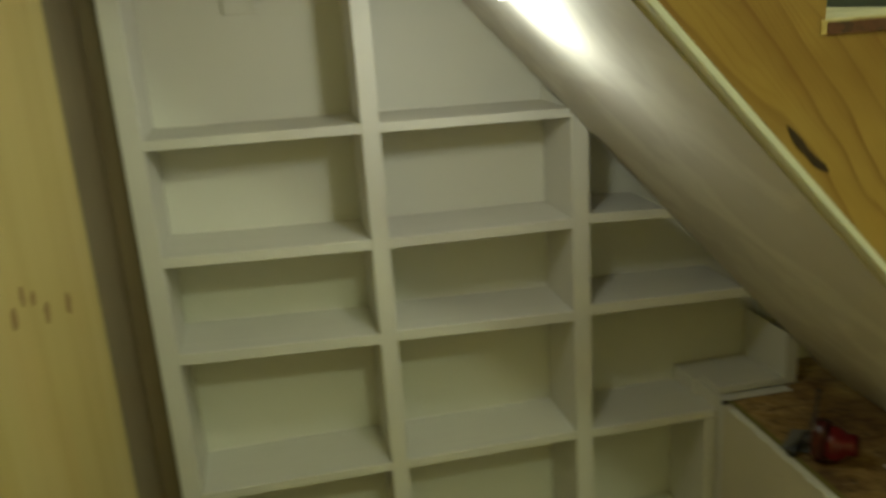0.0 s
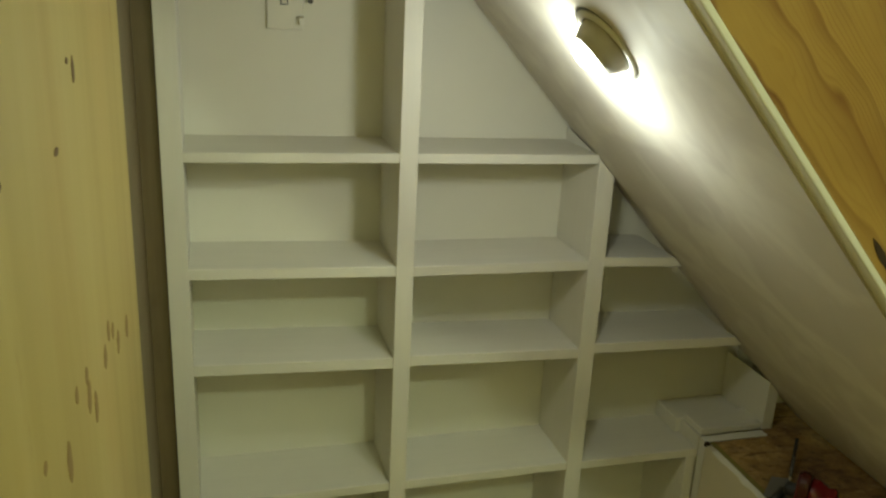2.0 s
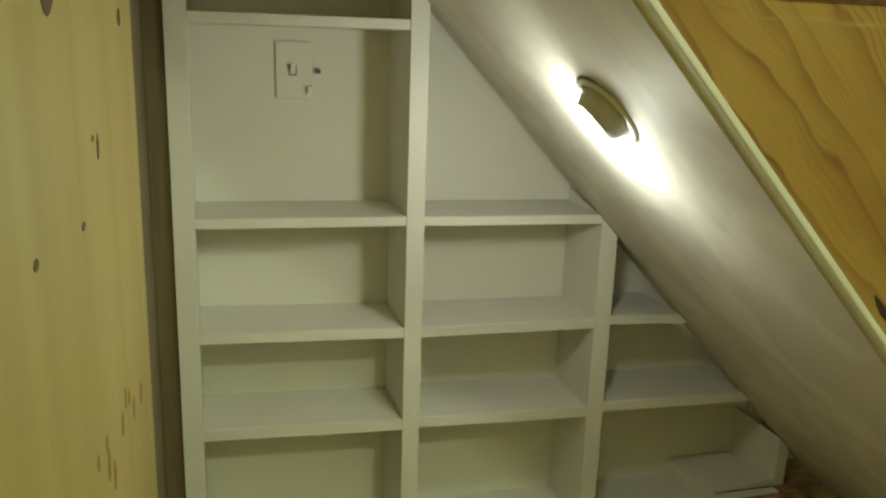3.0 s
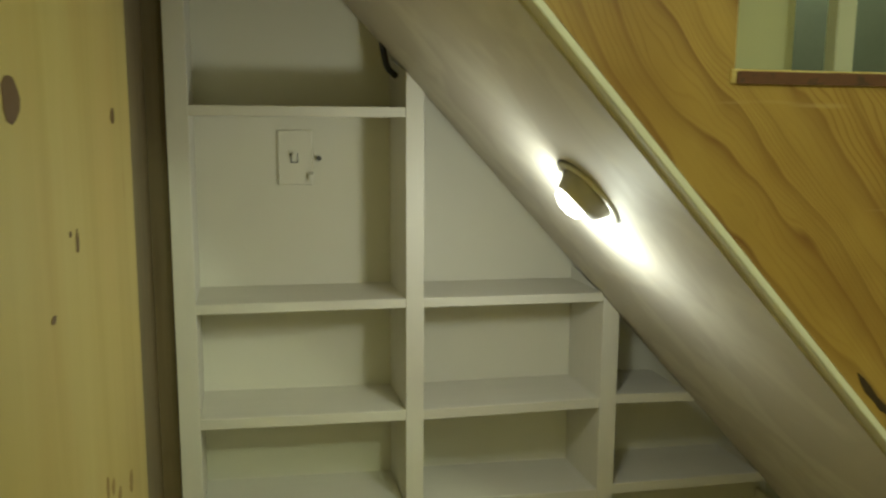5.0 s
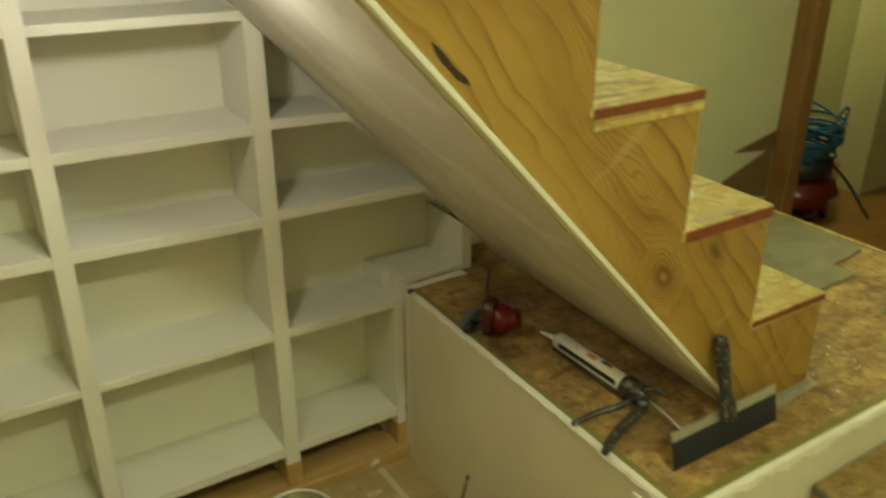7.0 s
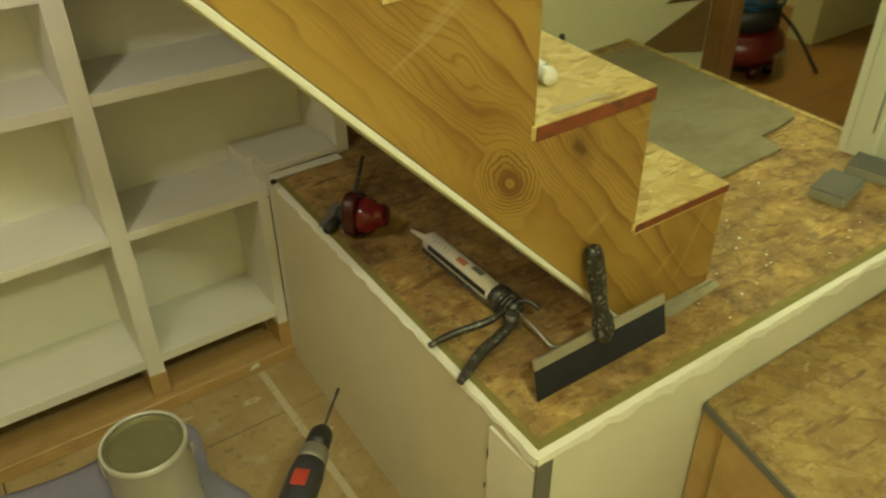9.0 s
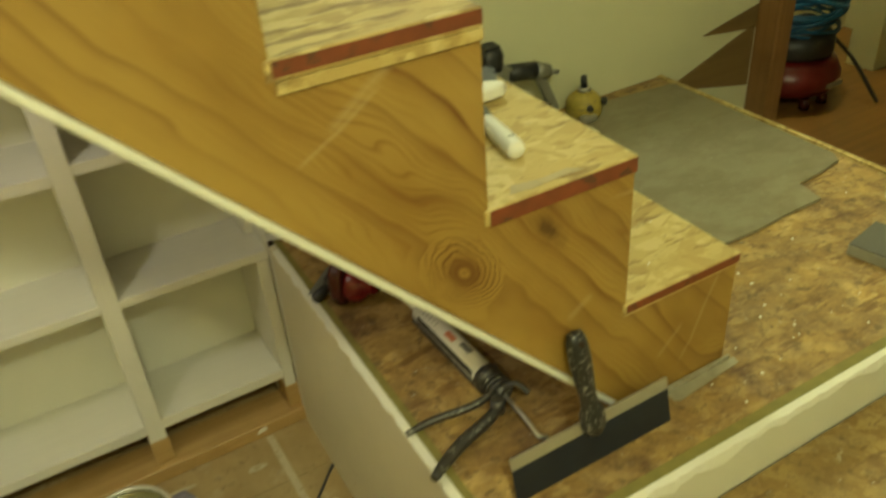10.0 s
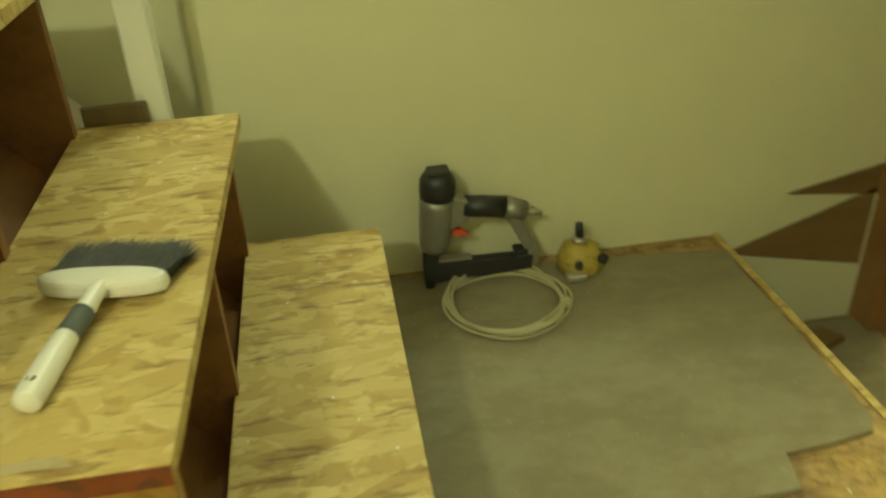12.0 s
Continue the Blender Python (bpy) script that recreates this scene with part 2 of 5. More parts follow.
def subfloor():
    """Trodden plywood subfloor: faint grain, dark scuffs, pale plaster dust."""
    g = Graph("subfloor_plywood", 0.75)
    grain = g.noise(g.mapping((70, 7, 70)), 1.0, 4, 0.6, 0.5)
    big = g.noise(g.co, 6, 5, 0.65)
    c = g.ramp(big, (0.32, (0.31, 0.215, 0.09)), (0.68, (0.47, 0.355, 0.175)))
    c = g.mix(g.math("MULTIPLY", grain, 0.5), c, (0.29, 0.195, 0.08))
    c = g.mix(g.ramp(g.noise(g.mapping(loc=(3, 1, 0)), 34, 5, 0.72), (0.56, 0.0), (0.70, 0.7)), c, (0.13, 0.085, 0.04))
    c = g.mix(g.ramp(g.noise(g.mapping(loc=(9, 5, 0)), 12, 5, 0.65), (0.56, 0.0), (0.72, 0.55)), c, (0.56, 0.49, 0.34))
    g.bump(g.math("ADD", grain, big), 0.25, 0.0012)
    return g.done(c)


def pale_plywood():
    g = Graph("pale_plywood", 0.5)
    bands = g.noise(g.mapping((9, 9, 0.7)), 1.0, 3, 0.5, 0.6)
    lines = g.noise(g.mapping((110, 110, 4)), 1.0, 3)
    blot = g.noise(g.mapping((7, 7, 3)), 1.0, 4)
    c = g.ramp(bands, (0.25, (0.45, 0.345, 0.105)), (0.5, (0.535, 0.435, 0.150)), (0.75, (0.60, 0.505, 0.20)))
    c = g.mix(g.math("MULTIPLY", lines, 0.3), c, (0.40, 0.285, 0.10))
    c = g.mix(g.ramp(blot, (0.5, 0.0), (0.75, 0.4)), c, (0.52, 0.34, 0.11))
    streak = g.ramp(g.noise(g.mapping((26, 26, 7), (0, 0, 0), (3, 1, 2)), 1.0, 4, 0.65), (0.66, 0.0), (0.76, 0.6))
    c = g.mix(streak, c, (0.40, 0.22, 0.07))
    g.bump(lines, 0.12, 0.0008)
    return g.done(c)


def plain(name, colour, rough=0.5, metal=0.0, spots=None, wear=0.15, scale=60):
    g = Graph(name, rough, metal)
    n = g.noise(g.co, scale, 4)
    c = g.mix(n, tuple(x * (1 - wear) for x in colour), tuple(min(1, x * (1 + wear)) for x in colour))
    if spots:
        c = g.mix(g.ramp(g.noise(g.co, scale * 1.6, 4, 0.7), (0.56, 0.0), (0.62, 0.9)), c, spots)
    g.bump(g.noise(g.co, scale * 5, 2), 0.1, 0.0006)
    return g.done(c, g.math("ADD", rough - 0.08, g.math("MULTIPLY", n, 0.16)))


def slab_grey():
    """Cement board, grey-green, with trowel marks, dust and pale scuffs."""
    g = Graph("cement_board_grey", 0.8)
    big = g.noise(g.co, 4, 5, 0.6)
    weave = g.noise(g.mapping((300, 300, 300)), 1.0, 2)
    mid = g.noise(g.co, 60, 4, 0.6)
    c = g.ramp(big, (0.3, (0.240, 0.206, 0.128)), (0.7, (0.315, 0.280, 0.182)))
    c = g.mix(g.ramp(g.noise(g.mapping((9, 14, 9), (0, 0, 20)), 1.0, 5, 0.65), (0.42, 0.0), (0.60, 0.65)), c, (0.20, 0.16, 0.085))
    c = g.mix(g.math("MULTIPLY", mid, 0.4), c, (0.19, 0.175, 0.115))
    c = g.mix(g.ramp(g.noise(g.co, 90, 3, 0.7), (0.66, 0.0), (0.72, 0.5)), c, (0.42, 0.40, 0.30))
    g.bump(g.math("ADD", weave, mid), 0.3, 0.001)
    return g.done(c)


def soffit_plaster():
    """Sanded drywall compound: smooth pale patches on duller board, satin."""
    g = Graph("sanded_plaster", 0.62, 0.0, 0.25)
    patch = g.ramp(g.noise(g.co, 7, 3, 0.5, 0.6), (0.46, 0.0), (0.60, 1.0))
    haze = g.noise(g.mapping((6, 25, 6)), 1.0, 4)
    c = g.mix(patch, (0.63, 0.585, 0.53), (0.74, 0.70, 0.63))
    c = g.mix(g.math("MULTIPLY", haze, 0.4), c, (0.56, 0.525, 0.47))
    g.bump(g.math("ADD", g.noise(g.co, 150, 2), g.math("MULTIPLY", patch, 1.2)), 0.12, 0.001)
    return g.done(c, g.math("ADD", 0.56, g.math("MULTIPLY", haze, 0.22)))


def emit(name, colour, strength):
    m = bpy.data.materials.new(name)
    m.use_nodes = True
    b = m.node_tree.nodes["Principled BSDF"]
    b.inputs["Base Color"].default_value = (*colour, 1)
    b.inputs["Emission Color"].default_value = (*colour, 1)
    b.inputs["Emission Strength"].default_value = strength
    return m


SHELF = brushed("shelf_white_paint", (0.76, 0.735, 0.665), (6, 90, 90))
UPRIGHT = brushed("upright_white_paint", (0.76, 0.735, 0.67), (90, 90, 6))
BACKING = paint("backing_white_paint", (0.76, 0.74, 0.655), 0.6, 0.08)
WALL = paint("wall_cream_paint", (0.71, 0.69, 0.47), 0.6, 0.08, 260, 0.14)
GREENWALL = paint("far_wall_green_paint", (0.66, 0.74, 0.52), 0.6, 0.06)
DRYWALL = paint("drywall_primer", (0.70, 0.645, 0.50), 0.7, 0.14, 200, 0.15, 0.25)
PRIMED = paint("primed_board", (0.70, 0.672, 0.565), 0.7, 0.14, 160, 0.3, 0.2)
COMPOUND = paint("joint_compound", (0.82, 0.80, 0.72), 0.75, 0.12, 120, 0.4)
WHITEDOOR = paint("white_trim_paint", (0.76, 0.76, 0.66), 0.5, 0.07, 200, 0.1)
CEILING = paint("ceiling_white", (0.72, 0.70, 0.62), 0.8, 0.1)
SOFFIT = soffit_plaster()
OSB_TREAD = osb("strand_board_tread", (0.97, 0.95, 0.90), 0)
OSB_LANDING = osb("strand_board_landing", (0.88, 0.75, 0.64), 14, 1.0)
OSB_STEP = osb("strand_board_step", (0.68, 0.60, 0.50), 55, 0.7)
FIR = stringer_wood()
PLY = pale_plywood()
# dark brown of the block at the tread end and of the shaded recess
DARKWOOD_SHADE = wood("dark_wood_and_recess_shade", (0.19, 0.145, 0.075), (0.125, 0.092, 0.045), 2, 20)
JAMBWOOD = wood("brown_jamb_wood", (0.30, 0.155, 0.055), (0.18, 0.085, 0.03), 2, 20, 0.4)
PLATEWOOD = wood("spruce_plate_wood", (0.50, 0.33, 0.13), (0.33, 0.19, 0.06), 0, 24)
PALEPANEL = wood("birch_panel_wood", (0.56, 0.38, 0.17), (0.44, 0.27, 0.10), 0, 16, 0.5, 0.7)
FLOORWOOD = wood("orange_floor_wood", (0.20, 0.095, 0.022), (0.12, 0.055, 0.012), 0, 20, 0.4)
SUBFLOOR = subfloor()
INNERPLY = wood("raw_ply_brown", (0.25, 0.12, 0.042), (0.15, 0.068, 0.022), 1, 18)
KNOT_SOFT = plain("faint_knot_wood", (0.30, 0.19, 0.065), 0.6)
RED = plain("red_edge_paint", (0.195, 0.048, 0.015), 0.65, 0, (0.10, 0.04, 0.018), 0.6, 30)
BROWNRED = plain("brown_red_edge_paint", (0.115, 0.042, 0.020), 0.7, 0, (0.06, 0.03, 0.016), 0.5, 30)
# brown of the wood scrap, also of the wedges that imitate wall shadows
BROWN_SCRAP_SHADOW = wood("brown_scrap_and_shadow_wood", (0.235, 0.145, 0.052), (0.165, 0.098, 0.033), 0, 18, 0.7, 0.6)
OLIVE = plain("olive_board_edge", (0.22, 0.19, 0.052), 0.7, 0, None, 0.3)
SLAB = slab_grey()
BLACK = plain("black_plastic", (0.022, 0.022, 0.024), 0.45)
BLACK_SPLASHED = plain("black_grip_with_plaster_specks", (0.018, 0.017, 0.018), 0.36, 0, (0.27, 0.26, 0.23), 0.2, 110)
STEEL = plain("bright_steel", (0.56, 0.55, 0.52), 0.35, 0.85)
BLUESTEEL = plain("blued_steel", (0.024, 0.029, 0.044), 0.36, 0.4, None, 0.3, 30)
GREYMETAL = plain("cast_grey_metal", (0.30, 0.29, 0.25), 0.42, 0.55)
GUNMETAL = plain("dark_gun_metal", (0.085, 0.08, 0.075), 0.42, 0.6, (0.26, 0.25, 0.22), 0.3)
WHITEPLASTIC = plain("white_plastic", (0.78, 0.76, 0.70), 0.35, 0, None, 0.04)
GREYPLASTIC = plain("slate_grey_rubber", (0.10, 0.115, 0.115), 0.55)
BRISTLE = plain("grey_bristle", (0.15, 0.155, 0.16), 0.7, 0, None, 0.5, 200)
REDPLASTIC = plain("red_plastic", (0.14, 0.006, 0.010), 0.22)
DARKRED = plain("dark_red_plastic", (0.06, 0.008, 0.008), 0.25)
ORANGE = plain("orange_print", (0.75, 0.13, 0.015), 0.5)
PINKPRINT = plain("faded_red_print", (0.62, 0.22, 0.13), 0.55)
ORANGERED = plain("orange_red_label", (0.70, 0.09, 0.03), 0.5)
TINPLATE = plain("tinplate", (0.60, 0.59, 0.53), 0.36, 0.30, None, 0.12, 25)
TINLID = plain("tin_lid_dull", (0.22, 0.205, 0.11), 0.22, 0.25, None, 0.2, 20)
CLOTH = plain("blue_grey_cotton", (0.26, 0.25, 0.34), 0.95, 0, None, 0.18, 130)
YELLOW = plain("dusty_yellow_plastic", (0.42, 0.32, 0.06), 0.55, 0, (0.16, 0.13, 0.07), 0.3, 60)
CORD = plain("cream_cord", (0.50, 0.45, 0.28), 0.6)
HOSE = plain("blue_rubber_hose", (0.010, 0.085, 0.20), 0.35)
TANKRED = plain("red_tank_enamel", (0.13, 0.008, 0.008), 0.32)
SANDGREY = plain("grey_abrasive", (0.13, 0.125, 0.11), 0.9, 0, None, 0.3, 300)
FOAM = plain("pale_grey_foam", (0.30, 0.29, 0.25), 0.9)
DUSTSMEAR = plain("dusty_beige_smear", (0.44, 0.36, 0.22), 0.85, 0, (0.54, 0.43, 0.19), 0.2, 40)
EYEBALL = plain("pale_grey_lamp_enamel", (0.58, 0.56, 0.52), 0.45)
DARKDOOR = plain("dark_grey_paint", (0.075, 0.075, 0.06), 0.5)
HOLE = plain("dark_void_wood", (0.035, 0.018, 0.008), 0.8)
KNOT = plain("knot_wood", (0.13, 0.065, 0.018), 0.6)
DUSTYBLADE = plain("dusty_steel", (0.34, 0.31, 0.23), 0.55, 0.2, None, 0.3, 60)
LEADGREY = plain("lead_grey_metal", (0.20, 0.20, 0.20), 0.5, 0.4)
STRIP = plain("pale_wood_strip", (0.50, 0.43, 0.29), 0.75, 0, (0.38, 0.29, 0.15), 0.2, 40)
DRILLGREY = plain("drill_charcoal_plastic", (0.035, 0.038, 0.048), 0.42)
BADGE = plain("dull_red_badge", (0.42, 0.045, 0.025), 0.5)
GLOW = emit("bulb_glow", (1.0, 0.92, 0.72), 14)


# ---- mesh helpers ----
def part(name, bm, material, parent=None, label=""):
    """Link a bmesh as one mesh object under a thing or a part."""
    me = bpy.data.meshes.new(name)
    bmesh.ops.scale(bm, vec=(UNIT, UNIT, UNIT), verts=bm.verts[:])
    bm.normal_update()
    bm.to_mesh(me)
    bm.free()
    me.materials.append(material)
    ob = new(name, me)
    if parent:
        ob.parent = parent
        ob.matrix_parent_inverse = parent.matrix_world.inverted()
    if label:
        ob["label"] = label
    return ob


def thing(name, label, category, place=(0, 0, 0), group="", turn=0.0):
    ob = new(name)
    ob.empty_display_size = 0.05
    ob.location = Vector(place) * UNIT
    ob.rotation_euler = (0, 0, radians(turn))
    bpy.context.view_layer.update()
    return tagged(ob, label, category, group)


def setting(name, bm, material, label=""):
    return tagged(part(name, bm, material), label, "", "", "structure")


def local(name, bm, material, parent, label=""):
    """A part whose mesh is given in its thing's own axes."""
    ob = part(name, bm, material, None, label)
    ob.parent = parent
    return ob


def add_box(bm, x0, x1, y0, y1, z0, z1, bevel=0.0, segments=1):
    vs = bmesh.ops.create_cube(bm, size=1)["verts"]
    for v in vs:
        v.co = Vector((x0 + (v.co.x + 0.5) * (x1 - x0), y0 + (v.co.y + 0.5) * (y1 - y0), z0 + (v.co.z + 0.5) * (z1 - z0)))
    if bevel:
        es = list({e for v in vs for e in v.link_edges})
        bmesh.ops.bevel(bm, geom=es, offset=bevel, segments=segments, affect="EDGES", profile=0.5)
    return bm


def box(*a, **k):
    return add_box(bmesh.new(), *a, **k)


def prism(points, a0, a1, axis="y", bevel=0.0, bm=None):
    """A flat outline made solid between a0 and a1 along one axis. Points are (x, z), (x, y) or (y, z)."""
    bm = bm or bmesh.new()

    def at(p, a):
        return {"y": (p[0], a, p[1]), "z": (p[0], p[1], a), "x": (a, p[0], p[1])}[axis]

    lo = [bm.verts.new(at(p, a0)) for p in points]
    hi = [bm.verts.new(at(p, a1)) for p in points]
    n = len(points)
    faces = [bm.faces.new(lo), bm.faces.new(hi[::-1])]
    for i in range(n):
        faces.append(bm.faces.new((lo[i], hi[i], hi[(i + 1) % n], lo[(i + 1) % n])))
    bmesh.ops.recalc_face_normals(bm, faces=faces)
    if bevel:
        bmesh.ops.bevel(bm, geom=list({e for f in faces for e in f.edges}), offset=bevel, segments=2, affect="EDGES", profile=0.5)
    return bm


def rod(a, b, r0, r1=None, sides=14, bm=None, bevel=0.0):
    """A round bar from a to b."""
    bm = bm or bmesh.new()
    a, b = Vector(a), Vector(b)
    m = Matrix.Translation((a + b) / 2) @ (b - a).to_track_quat("Z", "Y").to_matrix().to_4x4()
    vs = bmesh.ops.create_cone(bm, cap_ends=True, segments=sides, radius1=r0, radius2=r0 if r1 is None else r1, depth=(b - a).length, matrix=m)["verts"]
    if bevel:
        caps = [f for f in {f for v in vs for f in v.link_faces} if len(f.verts) > 4]
        bmesh.ops.bevel(bm, geom=list({e for f in caps for e in f.edges}), offset=bevel, segments=2, affect="EDGES")
    for f in bm.faces:
        f.smooth = len(f.verts) == 4
    return bm


def turned(profile, sides=28, bm=None, m=None):
    """A turned body: (radius, height) pairs spun about z."""
    bm = bm or bmesh.new()
    rings = []
    for r, z in profile:
        rings.append([bm.verts.new((max(r, 1e-5) * math.cos(2 * math.pi * i / sides), max(r, 1e-5) * math.sin(2 * math.pi * i / sides), z)) for i in range(sides)])
    for lo, hi in zip(rings, rings[1:]):
        for i in range(sides):
            f = bm.faces.new((lo[i], lo[(i + 1) % sides], hi[(i + 1) % sides], hi[i]))
            f.smooth = True
    bm.faces.new(rings[0][::-1])
    bm.faces.new(rings[-1])
    if m:
        bmesh.ops.transform(bm, matrix=m, verts=[v for ring in rings for v in ring])
    return bm


def pipe(points, r, sides=8, closed=False, bm=None):
    """A bent round bar along a line of points."""
    bm = bm or bmesh.new()
    pts = [Vector(p) for p in points]
    n = len(pts)
    rings = []
    up = Vector((0, 0, 1))
    for i, p in enumerate(pts):
        ahead = pts[(i + 1) % n] if closed or i < n - 1 else p
        back = pts[i - 1] if closed or i else p
        d = (ahead - back).normalized()
        side = d.cross(up)
        side = side.normalized() if side.length > 0.05 else Vector((1, 0, 0))
        over = side.cross(d).normalized()
        k = r(i / (n - 1)) if callable(r) else r
        rings.append([bm.verts.new(p + k * (math.cos(a) * side + math.sin(a) * over)) for a in (2 * math.pi * j / sides for j in range(sides))])
    for i in range(n if closed else n - 1):
        lo, hi = rings[i], rings[(i + 1) % n]
        for j in range(sides):
            f = bm.faces.new((lo[j], lo[(j + 1) % sides], hi[(j + 1) % sides], hi[j]))
            f.smooth = True
    if not closed:
        bm.faces.new(rings[0][::-1])
        bm.faces.new(rings[-1])
    bmesh.ops.recalc_face_normals(bm, faces=bm.faces[:])
    return bm


def curve_points(points, steps=8):
    """A smooth line through a few points."""
    p = [Vector(q) for q in points]
    p = [2 * p[0] - p[1]] + p + [2 * p[-1] - p[-2]]
    out = []
    for i in range(1, len(p) - 2):
        for k in range(steps):
            t = k / steps
            out.append(0.5 * (2 * p[i] + (p[i + 1] - p[i - 1]) * t + (2 * p[i - 1] - 5 * p[i] + 4 * p[i + 1] - p[i + 2]) * t * t + (3 * p[i] - p[i - 1] - 3 * p[i + 1] + p[i + 2]) * t ** 3))
    return out + [p[-2]]


# ---- plan ----
FLOOR = 0.015
CEIL = 2.42
FACE = 1.365           # front of the bookcase
BACK = 1.53            # its back panel
STRING = 0.612         # outer face of the stair's plywood side
WALL_Y = 1.47          # wall behind the stair
LAND = 0.495           # top of the landing
LAND_X0, LAND_X1, LAND_Y0 = 1.06, 2.168, 0.50
SLOPE = 1.074          # rise of the soffit under the stair
PLY_X, PLY_Y = -0.110, 1.150   # face and far edge of the plywood wall
NEXT = 0.25            # floor of the side room
TREADS = [(1.292, 1.489, 0.689), (1.095, 1.292, 0.900), (0.897, 1.095, 1.111), (0.698, 0.897, 1.312), (0.498, 0.698, 1.524), (0.299, 0.498, 1.733), (0.1, 0.299, 1.939), (-0.1, 0.1, 2.145)]


def under(x):
    """Lower edge of the stair's side."""
    return 1.504 - 1.074 * (x - 0.375)


def soffit_z(x, y):
    return 1.4655 + 0.0275 * (y - STRING) / (FACE - STRING) + 0.20 * max(0.0, y - FACE) - SLOPE * (x - 0.395)


def edge_x(y):
    """Side of the landing, which runs slightly askew."""
    return LAND_X0 - 0.002 - 0.020 * (FACE - y) / (FACE - LAND_Y0)


# ---- structure ----
floor = setting("floor", box(-1.6, LAND_X1, -2.2, BACK + 0.1, FLOOR - 0.1, FLOOR - 0.018), HOLE, "worn plywood subfloor with joints")
for a0, a1, b0, b1 in ((-1.6, 0.66, -2.2, 1.1985), (0.6625, LAND_X1, -2.2, 1.1985), (-1.6, 0.40, 1.201, BACK + 0.1), (0.4025, LAND_X1, 1.201, BACK + 0.1)):
    part("sheet", box(a0, a1, b0, b1, FLOOR - 0.018, FLOOR, bevel=0.0008), SUBFLOOR, floor)
bm = box(LAND_X1, 5.2, -2.2, 2.45, NEXT - 0.1, NEXT)
setting("floor_side_room", bm, FLOORWOOD, "orange brown wooden floor of the side room")
setting("floor_far_room", box(-1.6, 2.39, WALL_Y + 0.19, 2.365, 0.85, 0.95), FLOORWOOD)
setting("ceiling", box(-1.6, 5.2, -2.2, 2.45, CEIL, CEIL + 0.1), CEILING, "white painted ceiling")
setting("wall_south", box(-1.6, 5.2, -2.3, -2.2, -0.1, CEIL), WALL)
setting("wall_west", box(-1.7, -1.6, -2.2, 2.45, -0.1, CEIL), WALL)
setting("wall_north", box(-1.6, 2.39, 2.365, 2.45, 0.85, CEIL), GREENWALL, "pale green painted wall of the far room")
setting("wall_east", box(5.2, 5.3, -2.2, 2.45, 0, CEIL), WALL)
# wall behind the stair, with an opening above the landing
setting("wall_stair", prism([(1.24, LAND - 0.3), (2.50, LAND - 0.3), (2.50, CEIL), (1.99, CEIL), (1.99, 1.103), (1.24, 1.103)], WALL_Y, WALL_Y + 0.1), WALL, "cream painted wall behind the stair and landing")
setting("wall_stair_upper", box(-1.6, 1.24, WALL_Y + 0.075, WALL_Y + 0.18, 1.13, CEIL), WALL)
setting("wall_stair_low", box(-1.6, 1.24, BACK + 0.012, BACK + 0.1, 0, 1.125), WALL)
# raw plywood wall beside the bookcase
ply = setting("wall_plywood", box(PLY_X - 0.018, PLY_X, -2.2, PLY_Y, FLOOR, CEIL), PLY, "pale raw plywood sheet wall with knots")
# shade of the recess and its gap is put into this dark brown
setting("wall_alcove", box(-0.20, PLY_X - 0.002, PLY_Y + 0.001, BACK + 0.012, FLOOR, CEIL), DARKWOOD_SHADE, "dark brown side of the stair alcove with shade in its colour")
setting("trim_gap_shade", box(PLY_X - 0.0015, -0.0795, FACE + 0.006, BACK + 0.010, FLOOR, CEIL), DARKWOOD_SHADE, "dark strip standing for the shaded gap beside the bookcase")
for y, z, w, h in ((0.53, 1.487, 0.024, 0.017), (0.99, 1.477, 0.017, 0.010), (0.615, 1.311, 0.009, 0.0035), (0.43, 1.329, 0.007, 0.0035), (0.315, 1.379, 0.010, 0.009), (0.35, 1.41, 0.005, 0.003), (0.70, 1.37, 0.006, 0.003), (0.73, 1.359, 0.007, 0.012), (0.985, 1.009, 0.014, 0.016), (0.89, 1.03, 0.012, 0.014), (0.85, 1.062, 0.009, 0.010), (0.777, 1.063, 0.012, 0.014), (0.66, 1.079, 0.010, 0.016), (0.693, 1.051, 0.010, 0.016), (0.60, 1.112, 0.006, 0.008), (0.545, 1.084, 0.010, 0.018), (0.465, 1.13, 0.005, 0.005), (0.655, 1.103, 0.007, 0.009), (0.815, 1.076, 0.009, 0.012)):
    n = 12
    pts = [(y + w * math.cos(2 * math.pi * i / n) * (0.75 + 0.35 * random.random()), z + h * math.sin(2 * math.pi * i / n) * (0.8 + 0.3 * random.random())) for i in range(n)]
    part("knot", prism(pts, PLY_X, PLY_X + 0.0006, "x"), KNOT if z > 1.15 else KNOT_SOFT, ply)

# soffit under the stair
x0, x1 = -0.57, 1.30
bm = bmesh.new()
hole_c = Vector((0.480, 0.898))
lines = []
for dz in (0.0, 0.016):
    for x in (x0, x1):
        lines.append([bm.verts.new((x, y, soffit_z(x, y) + dz)) for y in (STRING + 0.05, FACE, BACK)])
low0, low1, high0, high1 = lines
for i in range(2):
    bm.faces.new((low0[i], low1[i], low1[i + 1], low0[i + 1]))
    bm.faces.new((high0[i], high0[i + 1], high1[i + 1], high1[i]))
    for lo, hi in ((low0, high0), (low1, high1)):
        bm.faces.new((lo[i], lo[i + 1], hi[i + 1], hi[i]))
for i in (0, 2):
    bm.faces.new((low0[i], high0[i], high1[i], low1[i]))
bmesh.ops.recalc_face_normals(bm, faces=bm.faces[:])
soffit = setting("ceiling_soffit", bm, SOFFIT, "sloped plastered drywall soffit under the stair")
